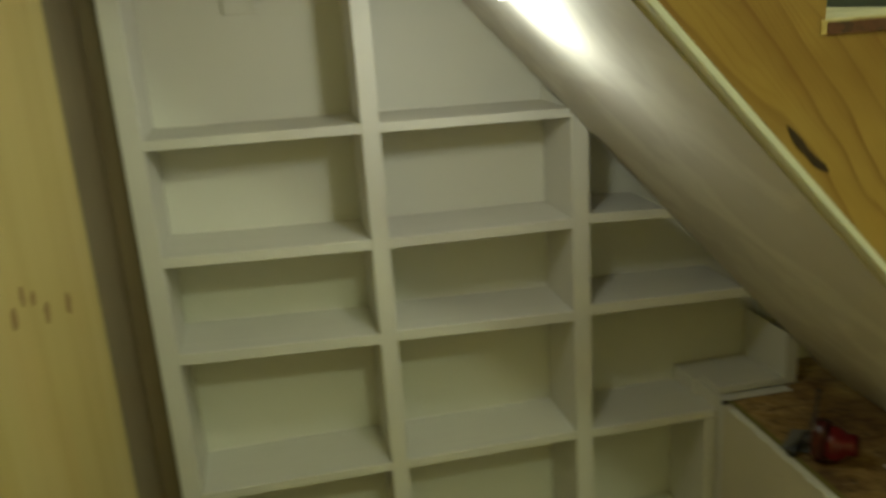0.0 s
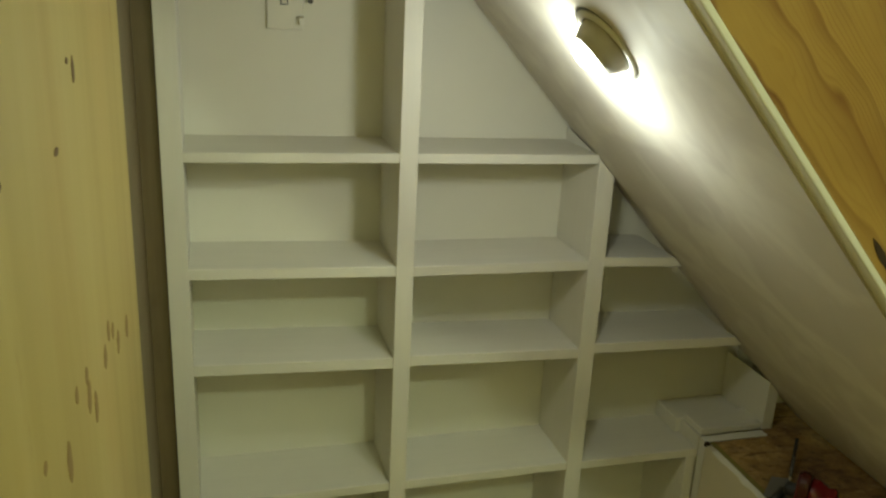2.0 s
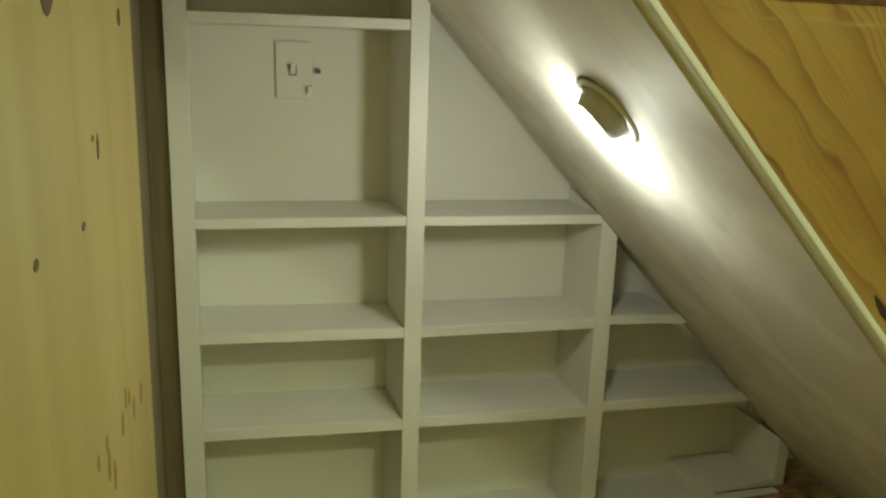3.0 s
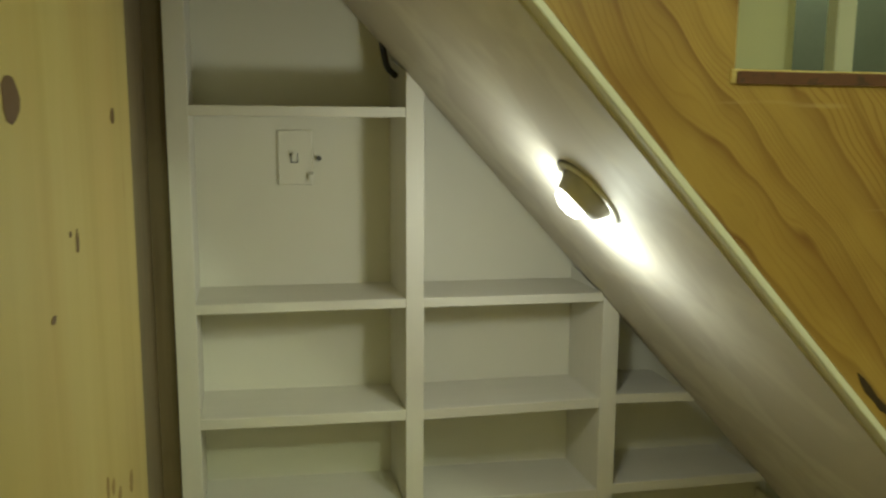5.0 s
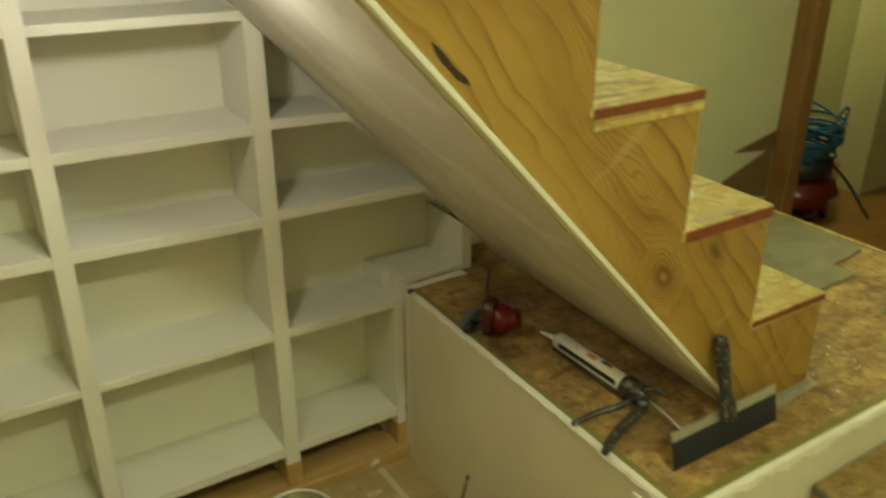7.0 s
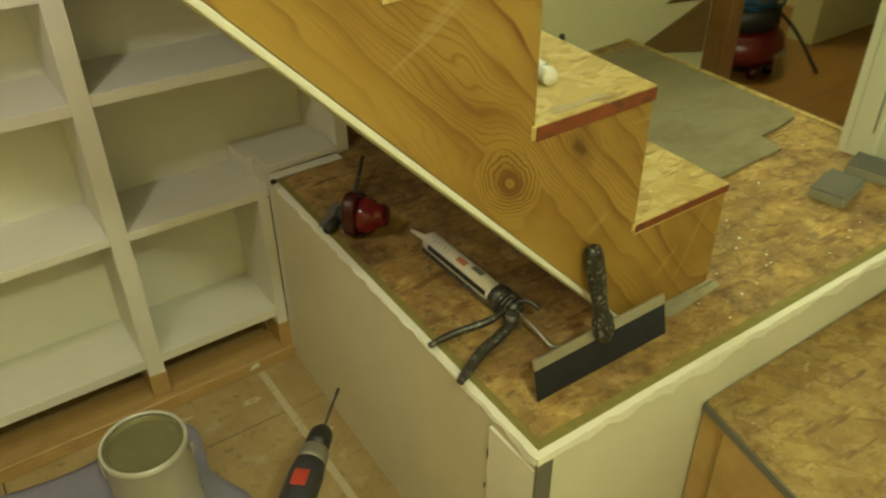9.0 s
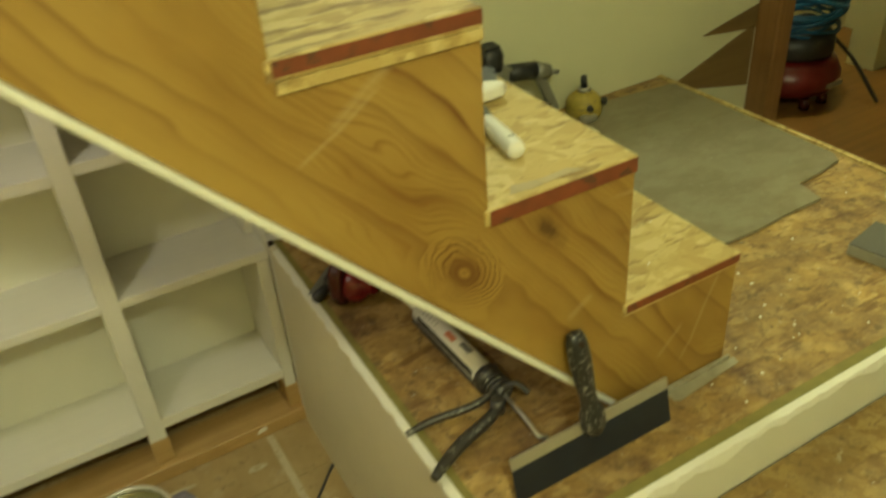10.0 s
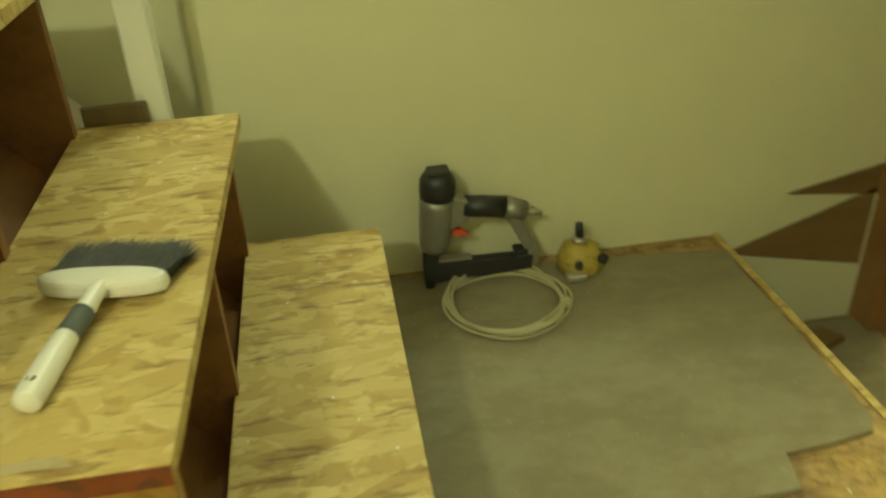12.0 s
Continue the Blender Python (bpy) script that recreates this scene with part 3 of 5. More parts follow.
lip = [(STRING + 0.020, -0.0005), (STRING + 0.051, 0.016), (STRING + 0.051, 0.030), (STRING + 0.020, 0.030)]
bm = bmesh.new()
ends = []
for x in (x0, x1 - 0.01):
    low = under(x) - 0.0165
    ends.append([bm.verts.new((x, y, (low + d if i < 1 else soffit_z(x, STRING + 0.05) + (0.0 if i == 1 else 0.016)))) for i, (y, d) in enumerate(lip)])
for i in range(4):
    j = (i + 1) % 4
    bm.faces.new((ends[0][i], ends[0][j], ends[1][j], ends[1][i]))
bm.faces.new(ends[0]), bm.faces.new(ends[1][::-1])
bmesh.ops.recalc_face_normals(bm, faces=bm.faces[:])
setting("trim_soffit_lip", bm, SOFFIT, "plastered lip along the soffit edge")
# white bead along the lower edge of the stair side
pts = [(x0, under(x0) - 0.0015), (1.29, under(1.29) - 0.0015), (1.29, under(1.29) - 0.0135), (x0, under(x0) - 0.0135)]
setting("trim_bead", prism(pts, STRING - 0.003, STRING + 0.02, bevel=0.002), COMPOUND, "white drywall edge bead along the stair side")

# white wall end and trim beside the landing
setting("wall_landing_end", box(2.09, 2.20, -2.2, 0.745, FLOOR - 0.05, CEIL), WHITEDOOR, "white painted wall end beside the landing")
setting("trim_casing", box(2.076, 2.215, 0.747, 0.765, FLOOR + 0.3, CEIL), WHITEDOOR)
setting("trim_seam", box(2.0745, 2.0752, 0.700, 0.7025, 0.56, 0.80), DARKDOOR, "dark crack in the white casing")
setting("trim_casing_face", box(2.0756, 2.088, 0.69, 0.745, LAND + 0.002, CEIL), WHITEDOOR)
part("cable_stub", pipe(curve_points([(0.300, 1.450, soffit_z(0.300, 1.45) + 0.004), (0.308, 1.440, 1.575), (0.322, 1.425, 1.556)]), 0.006, 8), BLACK, soffit)
# side room beyond the landing
setting("floor_vinyl", box(2.20, 2.52, 0.86, 1.455, NEXT + 0.001, NEXT + 0.006), SLAB, "grey vinyl remnant on the side room floor")
setting("door_jamb", box(2.50, 2.56, 1.40, 1.60, NEXT, CEIL, bevel=0.004), JAMBWOOD, "brown varnished wooden door jamb")
setting("wall_side_room", box(3.12, 5.2, 1.50, 1.60, NEXT, CEIL), WALL, "cream painted wall of the side room")
# two thin brown wedges stand in for shadows on the wall
setting("wall_shadow_wedge", prism([(2.185, 0.450), (2.49, 0.386), (2.49, 0.565), (2.46, 0.548)], WALL_Y - 0.006, WALL_Y - 0.001), BROWN_SCRAP_SHADOW, "brown wedge-shaped sheet standing for a shadow at the wall foot")
setting("wall_shadow_wedge_upper", prism([(2.300, 0.569), (2.495, 0.548), (2.495, 0.612)], WALL_Y - 0.006, WALL_Y - 0.001), BROWN_SCRAP_SHADOW, "brown wedge-shaped sheet standing for a shadow on the wall")
setting("wall_closet_back", box(2.50, 3.6, 1.82, 1.92, NEXT, CEIL), WALL)
setting("wall_closet_side", box(2.39, 2.498, 1.572, 2.45, NEXT, CEIL), WALL)
setting("wall_closet_end", box(3.40, 3.50, 1.602, 1.82, NEXT, CEIL), WALL)

# ---- bookcase ----
case = thing("built_in_bookcase", "white painted built-in bookcase with empty shelves under the stair", "bookcase", (0.4, FACE, FLOOR))


def cut(x):
    return soffit_z(x, FACE) - 0.002


UP = [(-0.079, -0.043), (0.3285, 0.3625), (0.7225, 0.758)]
base = 0.045
for a, b in UP:
    pts = [(a, base), (b, base), (b, min(cut(b), 2.3)), (a, min(cut(a), 2.3))]
    bm = prism(pts, FACE - 0.002, BACK, bevel=0.0012)
    for v in bm.verts:
        if v.co.y > BACK - 0.01 and v.co.z > pts[2][1] - 0.01:
            v.co.z += 0.20 * (BACK - FACE)
    part("upright", bm, UPRIGHT, case)
part("upright", prism([(1.02, base), (1.044, base), (1.044, 0.4425), (1.02, 0.4425)], FACE - 0.002, BACK, bevel=0.0012), UPRIGHT, case)
part("upright", prism([(1.208, LAND), (1.236, LAND), (1.236, cut(1.236)), (1.208, cut(1.208))], FACE - 0.002, BACK, bevel=0.0012), UPRIGHT, case)
pts = [(-0.079, 0.05), (1.06, 0.05), (1.06, LAND), (1.238, LAND), (1.238, soffit_z(1.238, BACK)), (-0.079, soffit_z(-0.079, BACK))]
part("back_panel", prism(pts, BACK, BACK + 0.01), BACKING, case)
# each row: thickness, then the undersides at both ends of its shelf in each bay
ROWS_Z = [
    (0.018, (1.481, 1.481)),
    (0.018, (1.1374, 1.1330), (1.1320, 1.1270)),
    (0.020, (0.9270, 0.9157), (0.9140, 0.9100), (0.9157, 0.9080)),
    (0.022, (0.7390, 0.7250), (0.7270, 0.7150), (0.7235, 0.7150)),
    (0.019, (0.4480, 0.4475), (0.4470, 0.4475), (0.4450, 0.4430)),
    (0.024, (0.1365, 0.1350), (0.1350, 0.1335), (0.1355, 0.1360)),
]
BAYS = [(-0.043, 0.3285), (0.3625, 0.7225), (0.758, 1.02)]
for row, (t, *levels) in enumerate(ROWS_Z):
    for (a, b), (za, zb) in zip(BAYS, levels):
        pts = [(a, za), (b, zb), (b, zb + t), (a, za + t)]
        if a > 0.7 and row in (2, 3):
            b = 0.395 + (1.491 - zb) / SLOPE
            pts = [(a, za), (b, zb), (b - t / SLOPE, zb + t), (a, za + t)]
        elif a > 0.7 and row == 4:
            pts = [(a, za), (1.058, zb), (1.058, zb + t), (a, za + t)]
        part("shelf", prism(pts, FACE, BACK, bevel=0.0012), SHELF, case)
part("end_block", box(1.0445, 1.0602, FACE, BACK, 0.4630, LAND + 0.0005), SHELF, case)
part("shelf", box(1.03, 1.208, FACE + 0.075, BACK, 0.4635, 0.500, bevel=0.0015), SHELF, case, "raised white ledge in the end bay")
part("shelf", box(1.05, 1.208, FACE, FACE + 0.075, LAND + 0.001, 0.512, bevel=0.0015), SHELF, case)
part("bottom_plate", box(-0.079, 1.046, FACE - 0.020, FACE + 0.07, FLOOR, 0.050, bevel=0.002), PLATEWOOD, case, "raw spruce bottom plate with paint smears")
for a, b in UP:
    part("foot_block", box(a - 0.001, b + 0.001, FACE - 0.004, FACE + 0.06, 0.0505, 0.112), PLATEWOOD, case)
part("foot_block", box(1.0185, 1.046, FACE - 0.004, FACE + 0.06, 0.0505, 0.112), PLATEWOOD, case)
part("end_panel", box(1.022, 1.034, FACE + 0.062, BACK, FLOOR, 0.1355), PLATEWOOD, case)
part("rear_board", box(-0.079, 1.021, BACK - 0.012, BACK - 0.001, FLOOR, 0.1355), PLATEWOOD, case)
for x, w in ((0.62, 0.04), (0.93, 0.025), (0.30, 0.03)):
    part("paint_smear", prism([(x, 0.030), (x + w, 0.034), (x + w * 0.9, 0.045), (x + w * 0.3, 0.042)], FACE - 0.0212, FACE - 0.0195), COMPOUND, case)

# switch plate
plate = thing("switch_plate", "white double switch plate with a toggle on the bookcase backing", "switch", (0.147, BACK - 0.001, 1.40))
part("plate", box(0.109, 0.176, BACK - 0.006, BACK - 0.0005, 1.350, 1.456, bevel=0.002), BACKING, plate)
part("toggle", prism([(BACK - 0.006, 1.395), (BACK - 0.006, 1.408), (BACK - 0.018, 1.414), (BACK - 0.018, 1.408)], 0.136, 0.145, "x"), WHITEPLASTIC, plate)
part("toggle_slot", box(0.133, 0.148, BACK - 0.0068, BACK - 0.006, 1.393, 1.412), LEADGREY, plate)
part("knob", rod((0.188, BACK - 0.001, 1.402), (0.188, BACK - 0.010, 1.402), 0.005), GUNMETAL, plate)
part("toggle", prism([(BACK - 0.006, 1.360), (BACK - 0.006, 1.376), (BACK - 0.017, 1.372), (BACK - 0.016, 1.360)], 0.168, 0.176, "x"), WHITEPLASTIC, plate)

# ---- stair ----
stair = thing("staircase", "open wooden stair with strand board treads and fir plywood side", "stairs", (1.2, 0.95, LAND))


THICK = (0.019, 0.019, 0.019, 0.014, 0.014, 0.014, 0.014, 0.014)


def side_outline(lift=0.0):
    pts = [(1.489, LAND), (1.489, TREADS[0][2] - THICK[0])]
    for i, (a, b, z) in enumerate(TREADS):
        pts.append((a, z - THICK[i]))
        if i + 1 < len(TREADS):
            pts.append((a, TREADS[i + 1][2] - THICK[i + 1]))
    pts += [(-0.1, under(-0.1) + lift), ((1.504 + lift - LAND) / 1.074 + 0.375, LAND)]
    return pts


part("stringer", prism(side_outline(), STRING, STRING + 0.018), FIR, stair, "yellow fir plywood stair side with wavy grain")
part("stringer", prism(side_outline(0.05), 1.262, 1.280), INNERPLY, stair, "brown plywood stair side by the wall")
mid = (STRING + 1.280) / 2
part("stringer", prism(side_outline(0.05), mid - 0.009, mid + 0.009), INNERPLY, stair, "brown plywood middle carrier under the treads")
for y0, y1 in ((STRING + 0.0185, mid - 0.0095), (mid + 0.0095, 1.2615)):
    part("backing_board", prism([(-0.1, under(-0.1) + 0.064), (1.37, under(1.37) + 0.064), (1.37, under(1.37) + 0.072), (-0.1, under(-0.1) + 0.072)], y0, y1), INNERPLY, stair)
part("hole", prism([(0.663, 1.216), (0.671, 1.210), (0.681, 1.200), (0.690, 1.188), (0.701, 1.178), (0.709, 1.172), (0.714, 1.163), (0.705, 1.166), (0.695, 1.172), (0.686, 1.183), (0.676, 1.192), (0.668, 1.204)], STRING - 0.0008, STRING + 0.002), HOLE, stair, "dark split knot hole")
EDGE = (0.014, 0.020, 0.015, 0.0138, 0.0138, 0.0138, 0.0138, 0.0138)
for i, (a, b, z) in enumerate(TREADS):
    y1 = 1.305
    skew = (0.004, 0.017, 0.012)[i] if i < 3 else 0.0
    tread = part("tread", prism([(a - 0.005, STRING - 0.002), (b + 0.002, STRING - 0.002), (b + 0.002 + skew, y1), (a - 0.005, y1)], z - THICK[i], z, "z", 0.0015), OSB_TREAD, stair)
    part("painted_edge", box(a + 0.001, b + 0.001, STRING - 0.0035, STRING - 0.0022, z - EDGE[i], z - 0.002), RED if i < 3 else BROWNRED, tread, "dark red painted tread edge")
    if i == 1:
        part("paint_smear", prism([(a + 0.035, STRING + 0.012), (a + 0.062, STRING + 0.008), (a + 0.100, STRING + 0.011), (a + 0.131, STRING + 0.009), (a + 0.118, STRING + 0.022), (a + 0.080, STRING + 0.020), (a + 0.046, STRING + 0.027)], z, z + 0.0006, "z"), DUSTSMEAR, tread, "thin greyish paint smear")
    if i == 2:
        part("cleat", box(a + 0.002, b + 0.0012, STRING - 0.0035, STRING + 0.03, z - 0.030, z - 0.0195), OSB_TREAD, tread)

# ---- recessed lamp in the soffit ----
slope = math.degrees(math.atan(SLOPE))
spot = thing("recessed_ceiling_light", "white eyeball recessed light glowing in the sloped soffit", "ceiling light", (hole_c.x, hole_c.y, soffit_z(*hole_c)))
spot.rotation_euler = (0, radians(slope), 0)
local("trim_ring", turned([(0.044, -0.001), (0.043, -0.004), (0.047, -0.006), (0.053, -0.004), (0.0545, -0.0008), (0.046, -0.0004)], 40), WHITEPLASTIC, spot)
local("gap_ring", turned([(0.0575, -0.0012), (0.0575, -0.0004), (0.0535, -0.0004), (0.0535, -0.0026)], 40), GUNMETAL, spot)
m = pose(0.0, 0.002, 0.006, 8, 0, 0)
local("eyeball", turned([(0.042, 0.0), (0.0415, -0.008), (0.037, -0.020), (0.031, -0.031), (0.029, -0.031), (0.034, -0.018), (0.037, -0.002)], 36, None, m), EYEBALL, spot, "pale grey swivelling eyeball shade")
local("bulb", turned([(0.010, 0.0), (0.020, -0.010), (0.025, -0.022), (0.025, -0.030), (0.020, -0.037), (0.008, -0.041)], 28, None, m @ pose(0.0, 0.014, -0.004)), GLOW, spot)

# ---- landing ----
landing = thing("stair_landing", "raised landing box of worn strand board with drywall sides", "landing", (1.6, 1.0, FLOOR))
BACK_Y = FACE - 0.030
part("deck", prism([(edge_x(LAND_Y0), LAND_Y0), (LAND_X1, LAND_Y0), (LAND_X1, WALL_Y), (1.24, WALL_Y), (1.24, FACE), (1.21, FACE), (1.21, BACK_Y), (edge_x(BACK_Y), BACK_Y)], LAND - 0.018, LAND, "z"), OSB_LANDING, landing, "paint-stained strand board deck")
part("side_panel", prism([(edge_x(LAND_Y0) - 0.013, LAND_Y0 - 0.012), (edge_x(LAND_Y0), LAND_Y0 - 0.012), (edge_x(BACK_Y), BACK_Y), (edge_x(BACK_Y) - 0.013, BACK_Y)], FLOOR, LAND - 0.004, "z"), DRYWALL, landing, "off-white drywall side")
part("front_panel", box(edge_x(LAND_Y0), 2.089, LAND_Y0 - 0.013, LAND_Y0, FLOOR, LAND - 0.004), PRIMED, landing, "off-white drywall front with ragged compound edge")
part("corner_bead", box(edge_x(LAND_Y0) - 0.016, edge_x(LAND_Y0) + 0.012, LAND_Y0 - 0.0165, LAND_Y0 - 0.013, FLOOR, LAND - 0.012), LEADGREY, landing, "grey metal corner bead")
part("deck_edge", prism([(edge_x(LAND_Y0) - 0.004, LAND_Y0 - 0.004), (edge_x(LAND_Y0) + 0.008, LAND_Y0 - 0.004), (edge_x(BACK_Y) + 0.008, BACK_Y), (edge_x(BACK_Y) - 0.004, BACK_Y)], LAND, LAND + 0.0012, "z"), OLIVE, landing)
part("deck_edge", box(edge_x(LAND_Y0) + 0.0085, 2.07, LAND_Y0 - 0.004, LAND_Y0 + 0.011, LAND, LAND + 0.0012), OLIVE, landing)
part("back_ledge", prism([(edge_x(BACK_Y) - 0.012, BACK_Y + 0.0025), (1.207, BACK_Y + 0.0025), (1.207, FACE - 0.003), (edge_x(FACE) - 0.012, FACE - 0.003)], FLOOR, LAND + 0.0006, "z"), UPRIGHT, landing, "white painted ledge against the bookcase")
part("corner_gap", box(edge_x(BACK_Y) - 0.0145, edge_x(BACK_Y) - 0.004, BACK_Y - 0.006, BACK_Y + 0.006, LAND - 0.010, LAND + 0.0014, bevel=0.002), HOLE, landing, "dark chipped gap at the board corner")
part("threshold", box(LAND_X1 - 0.014, LAND_X1 - 0.001, 0.767, WALL_Y, LAND, LAND + 0.004), OSB_TREAD, landing)
# ragged bead of compound along the top of the drywall
for ax in (0, 1):
    bm = bmesh.new()
    n = 110
    rows = []
    for i in range(n):
        s = i / (n - 1)
        drop = 0.0125 + 0.012 * noise.noise(Vector((s * 17, ax * 9, 0))) + 0.006 * noise.noise(Vector((s * 53, ax * 5, 2))) + (0.007 if 0.2 < s < 0.34 and ax == 1 else 0)
        out = 0.0168 + 0.004 * noise.noise(Vector((s * 31, ax, 3))) + 0.0016 * noise.noise(Vector((s * 90, ax, 7)))
        if ax == 0:
            drop *= 0.35 + 0.65 * max(0.0, 1.0 - s * 3.5)
            y = LAND_Y0 - 0.012 + s * (FACE - LAND_Y0 - 0.05)
            rows.append([(edge_x(y) + 0.001, y, LAND + 0.0006), (edge_x(y) - out + 0.002, y, LAND - 0.001), (edge_x(y) - out, y, LAND - drop), (edge_x(y) - 0.006, y, LAND - drop - 0.001)])
        else:
            x = edge_x(LAND_Y0) - 0.014 + s * 1.055
            rows.append([(x, LAND_Y0 + 0.001, LAND + 0.0006), (x, LAND_Y0 - out + 0.002, LAND - 0.001), (x, LAND_Y0 - out, LAND - drop), (x, LAND_Y0 - 0.006, LAND - drop - 0.001)])
    grid = [[bm.verts.new(p) for p in r] for r in rows]
    for a, b in zip(grid, grid[1:]):
        for j in range(3):
            bm.faces.new((a[j], a[j + 1], b[j + 1], b[j]))
        bm.faces.new((a[3], a[0], b[0], b[3]))
    bm.faces.new(grid[0]), bm.faces.new(grid[-1][::-1])
    bmesh.ops.recalc_face_normals(bm, faces=bm.faces[:])
    part("compound_bead", bm, COMPOUND, landing, "ragged white joint compound")

# pale band of compound at the corner of the side panel, ragged at its edge
band = [(LAND_Y0 - 0.012, FLOOR + 0.002)]
for i in range(24):
    z = FLOOR + 0.002 + i / 23 * (LAND - FLOOR - 0.03)
    band.append((LAND_Y0 + 0.088 + 0.012 * noise.noise(Vector((z * 23, 4, 0))) + 0.004 * noise.noise(Vector((z * 90, 1, 0))), z))
band.append((LAND_Y0 - 0.012, LAND - 0.028))
part("compound_band", prism(band, edge_x(LAND_Y0) - 0.0155, edge_x(LAND_Y0) - 0.0108, "x"), COMPOUND, landing)
for y, z, w, h in ((0.588, 0.40, 0.0012, 0.022), (0.593, 0.33, 0.0015, 0.012), (0.585, 0.24, 0.001, 0.03)):
    part("tear", prism([(y, z), (y + w, z + h * 0.4), (y + w * 0.5, z + h), (y - w, z + h * 0.5)], edge_x(LAND_Y0) - 0.0163, edge_x(LAND_Y0) - 0.0150, "x"), KNOT, landing)

rng = random.Random(9)
for k in range(26):
    y, z, s = rng.uniform(0.62, 1.33), rng.uniform(FLOOR + 0.05, LAND - 0.03), rng.uniform(0.0008, 0.002)
    part("chip", prism([(y, z), (y + s, z + s * 0.4), (y + s * 0.4, z + s)], edge_x(y) - 0.0136, edge_x(y) - 0.0126, "x"), KNOT_SOFT, landing)

# step box in front of the landing
step = thing("step_box", "low open step box with worn strand board top", "step", (1.6, 0.4, FLOOR))
ST = 0.400             # its top
part("top", prism([(1.368, 0.484), (1.306, 0.175), (2.05, 0.175), (2.05, 0.484)], ST - 0.018, ST, "z", 0.001), OSB_STEP, step)
part("top_edge", prism([(1.3655, 0.484), (1.3035, 0.175), (1.3055, 0.175), (1.3675, 0.484)], ST - 0.018, ST - 0.0015, "z"), LEADGREY, step, "grey stained board edge")
part("side_panel", prism([(1.358, 0.436), (1.316, 0.200), (1.334, 0.200), (1.376, 0.436)], FLOOR, ST - 0.0185, "z"), PALEPANEL, step, "smooth birch plywood side")
part("leg", box(1.368, 1.406, 0.442, 0.484, FLOOR, ST - 0.0185), PALEPANEL, step)
part("leg", box(2.0, 2.04, 0.442, 0.484, FLOOR, ST - 0.0185), PLATEWOOD, step)
part("side_panel", box(2.03, 2.048, 0.20, 0.44, FLOOR, ST - 0.0185), PALEPANEL, step)
part("rail", box(1.407, 2.03, 0.40, 0.42, ST - 0.095, ST - 0.0185), PLATEWOOD, step)
part("rail", box(1.60, 1.64, 0.19, 0.40, ST - 0.065, ST - 0.0185), PLATEWOOD, step)

# ---- things on the landing ----
deck = LAND
board = tagged(part("cement_board", prism([(1.503, 0.816), (1.56, 0.822), (1.62, 0.819), (1.70, 0.824), (1.79, 0.820), (1.88, 0.826), (1.972, 0.827), (1.978, 0.858), (1.986, 0.889), (2.05, 0.893), (2.122, 0.905), (2.138, 0.930), (2.146, 1.405), (1.90, 1.432), (1.503, 1.445)], deck + 0.0005, deck + 0.0075, "z", 0.0008), SLAB), "grey-green cement board sheet lying on the landing", "board")
top = deck + 0.0075

# wide taping knife propped upright against the stair side
knife = thing("taping_knife", "wide taping knife with blued blade and plaster-specked black handle", "putty knife", (1.215, 0.575, deck))
lean = pose(1.215, 0.563, deck + 0.0015, -14, 0, 0)


def leaned(bm, m):
    bmesh.ops.transform(bm, matrix=m, verts=bm.verts[:])
    return bm


part("blade", leaned(prism([(-0.127, 0.0), (0.127, 0.0), (0.1275, 0.056), (-0.1265, 0.054)], -0.0006, 0.0006), lean), BLUESTEEL, knife, "blued steel blade")
part("backing_strip", leaned(prism([(-0.1265, 0.050), (0.1275, 0.052), (0.1275, 0.069), (-0.1265, 0.067)], -0.0022, 0.0022, bevel=0.0006), lean), STEEL, knife, "bright steel backing strip")
bm = turned([(0.009, 0.046), (0.0150, 0.053), (0.0185, 0.066), (0.0180, 0.080), (0.0130, 0.092), (0.0120, 0.106), (0.0140, 0.130), (0.0158, 0.160), (0.0152, 0.186), (0.0115, 0.199), (0.004, 0.203)], 20)
for v in bm.verts:
    v.co.y *= 0.72
part("handle", leaned(bm, lean @ pose(0.004, -0.004, 0, 2, -5, 0)), BLACK_SPLASHED, knife)
part("hang_hole", leaned(rod((0, -0.0117, 0.188), (0, 0.0117, 0.188), 0.0042), lean @ pose(0.004, -0.004, 0, 2, -5, 0)), HOLE, knife)

flat = thing("finishing_knife", "thin grey steel finishing blade lying by the stair", "putty knife", (1.44, 0.59, deck))
part("blade", prism([(1.372, 0.588), (1.380, 0.583), (1.505, 0.594), (1.507, 0.606), (1.372, 0.602)], deck + 0.001, deck + 0.0022, "z"), DUSTYBLADE, flat)
part("spine", prism([(1.350, 0.600), (1.498, 0.606), (1.498, 0.6095), (1.350, 0.6095)], deck + 0.0023, deck + 0.009, "z"), DUSTYBLADE, flat)

# caulking gun with a cartridge
gun = thing("caulking_gun", "dark metal caulking gun loaded with a white sealant cartridge", "caulking gun", (1.15, 0.85, deck))
cz = deck + 0.024
tube = part("cartridge", rod((1.168, 0.950, cz), (1.170, 0.762, cz), 0.0172, sides=24, bevel=0.0015), WHITEPLASTIC, gun, "white sealant cartridge with printed label")
part("nozzle", rod((1.168, 0.950, cz), (1.160, 0.998, cz - 0.002), 0.007, 0.0025), WHITEPLASTIC, tube)
part("collar", rod((1.168, 0.946, cz), (1.1675, 0.957, cz), 0.014, 0.011, 20), WHITEPLASTIC, tube)


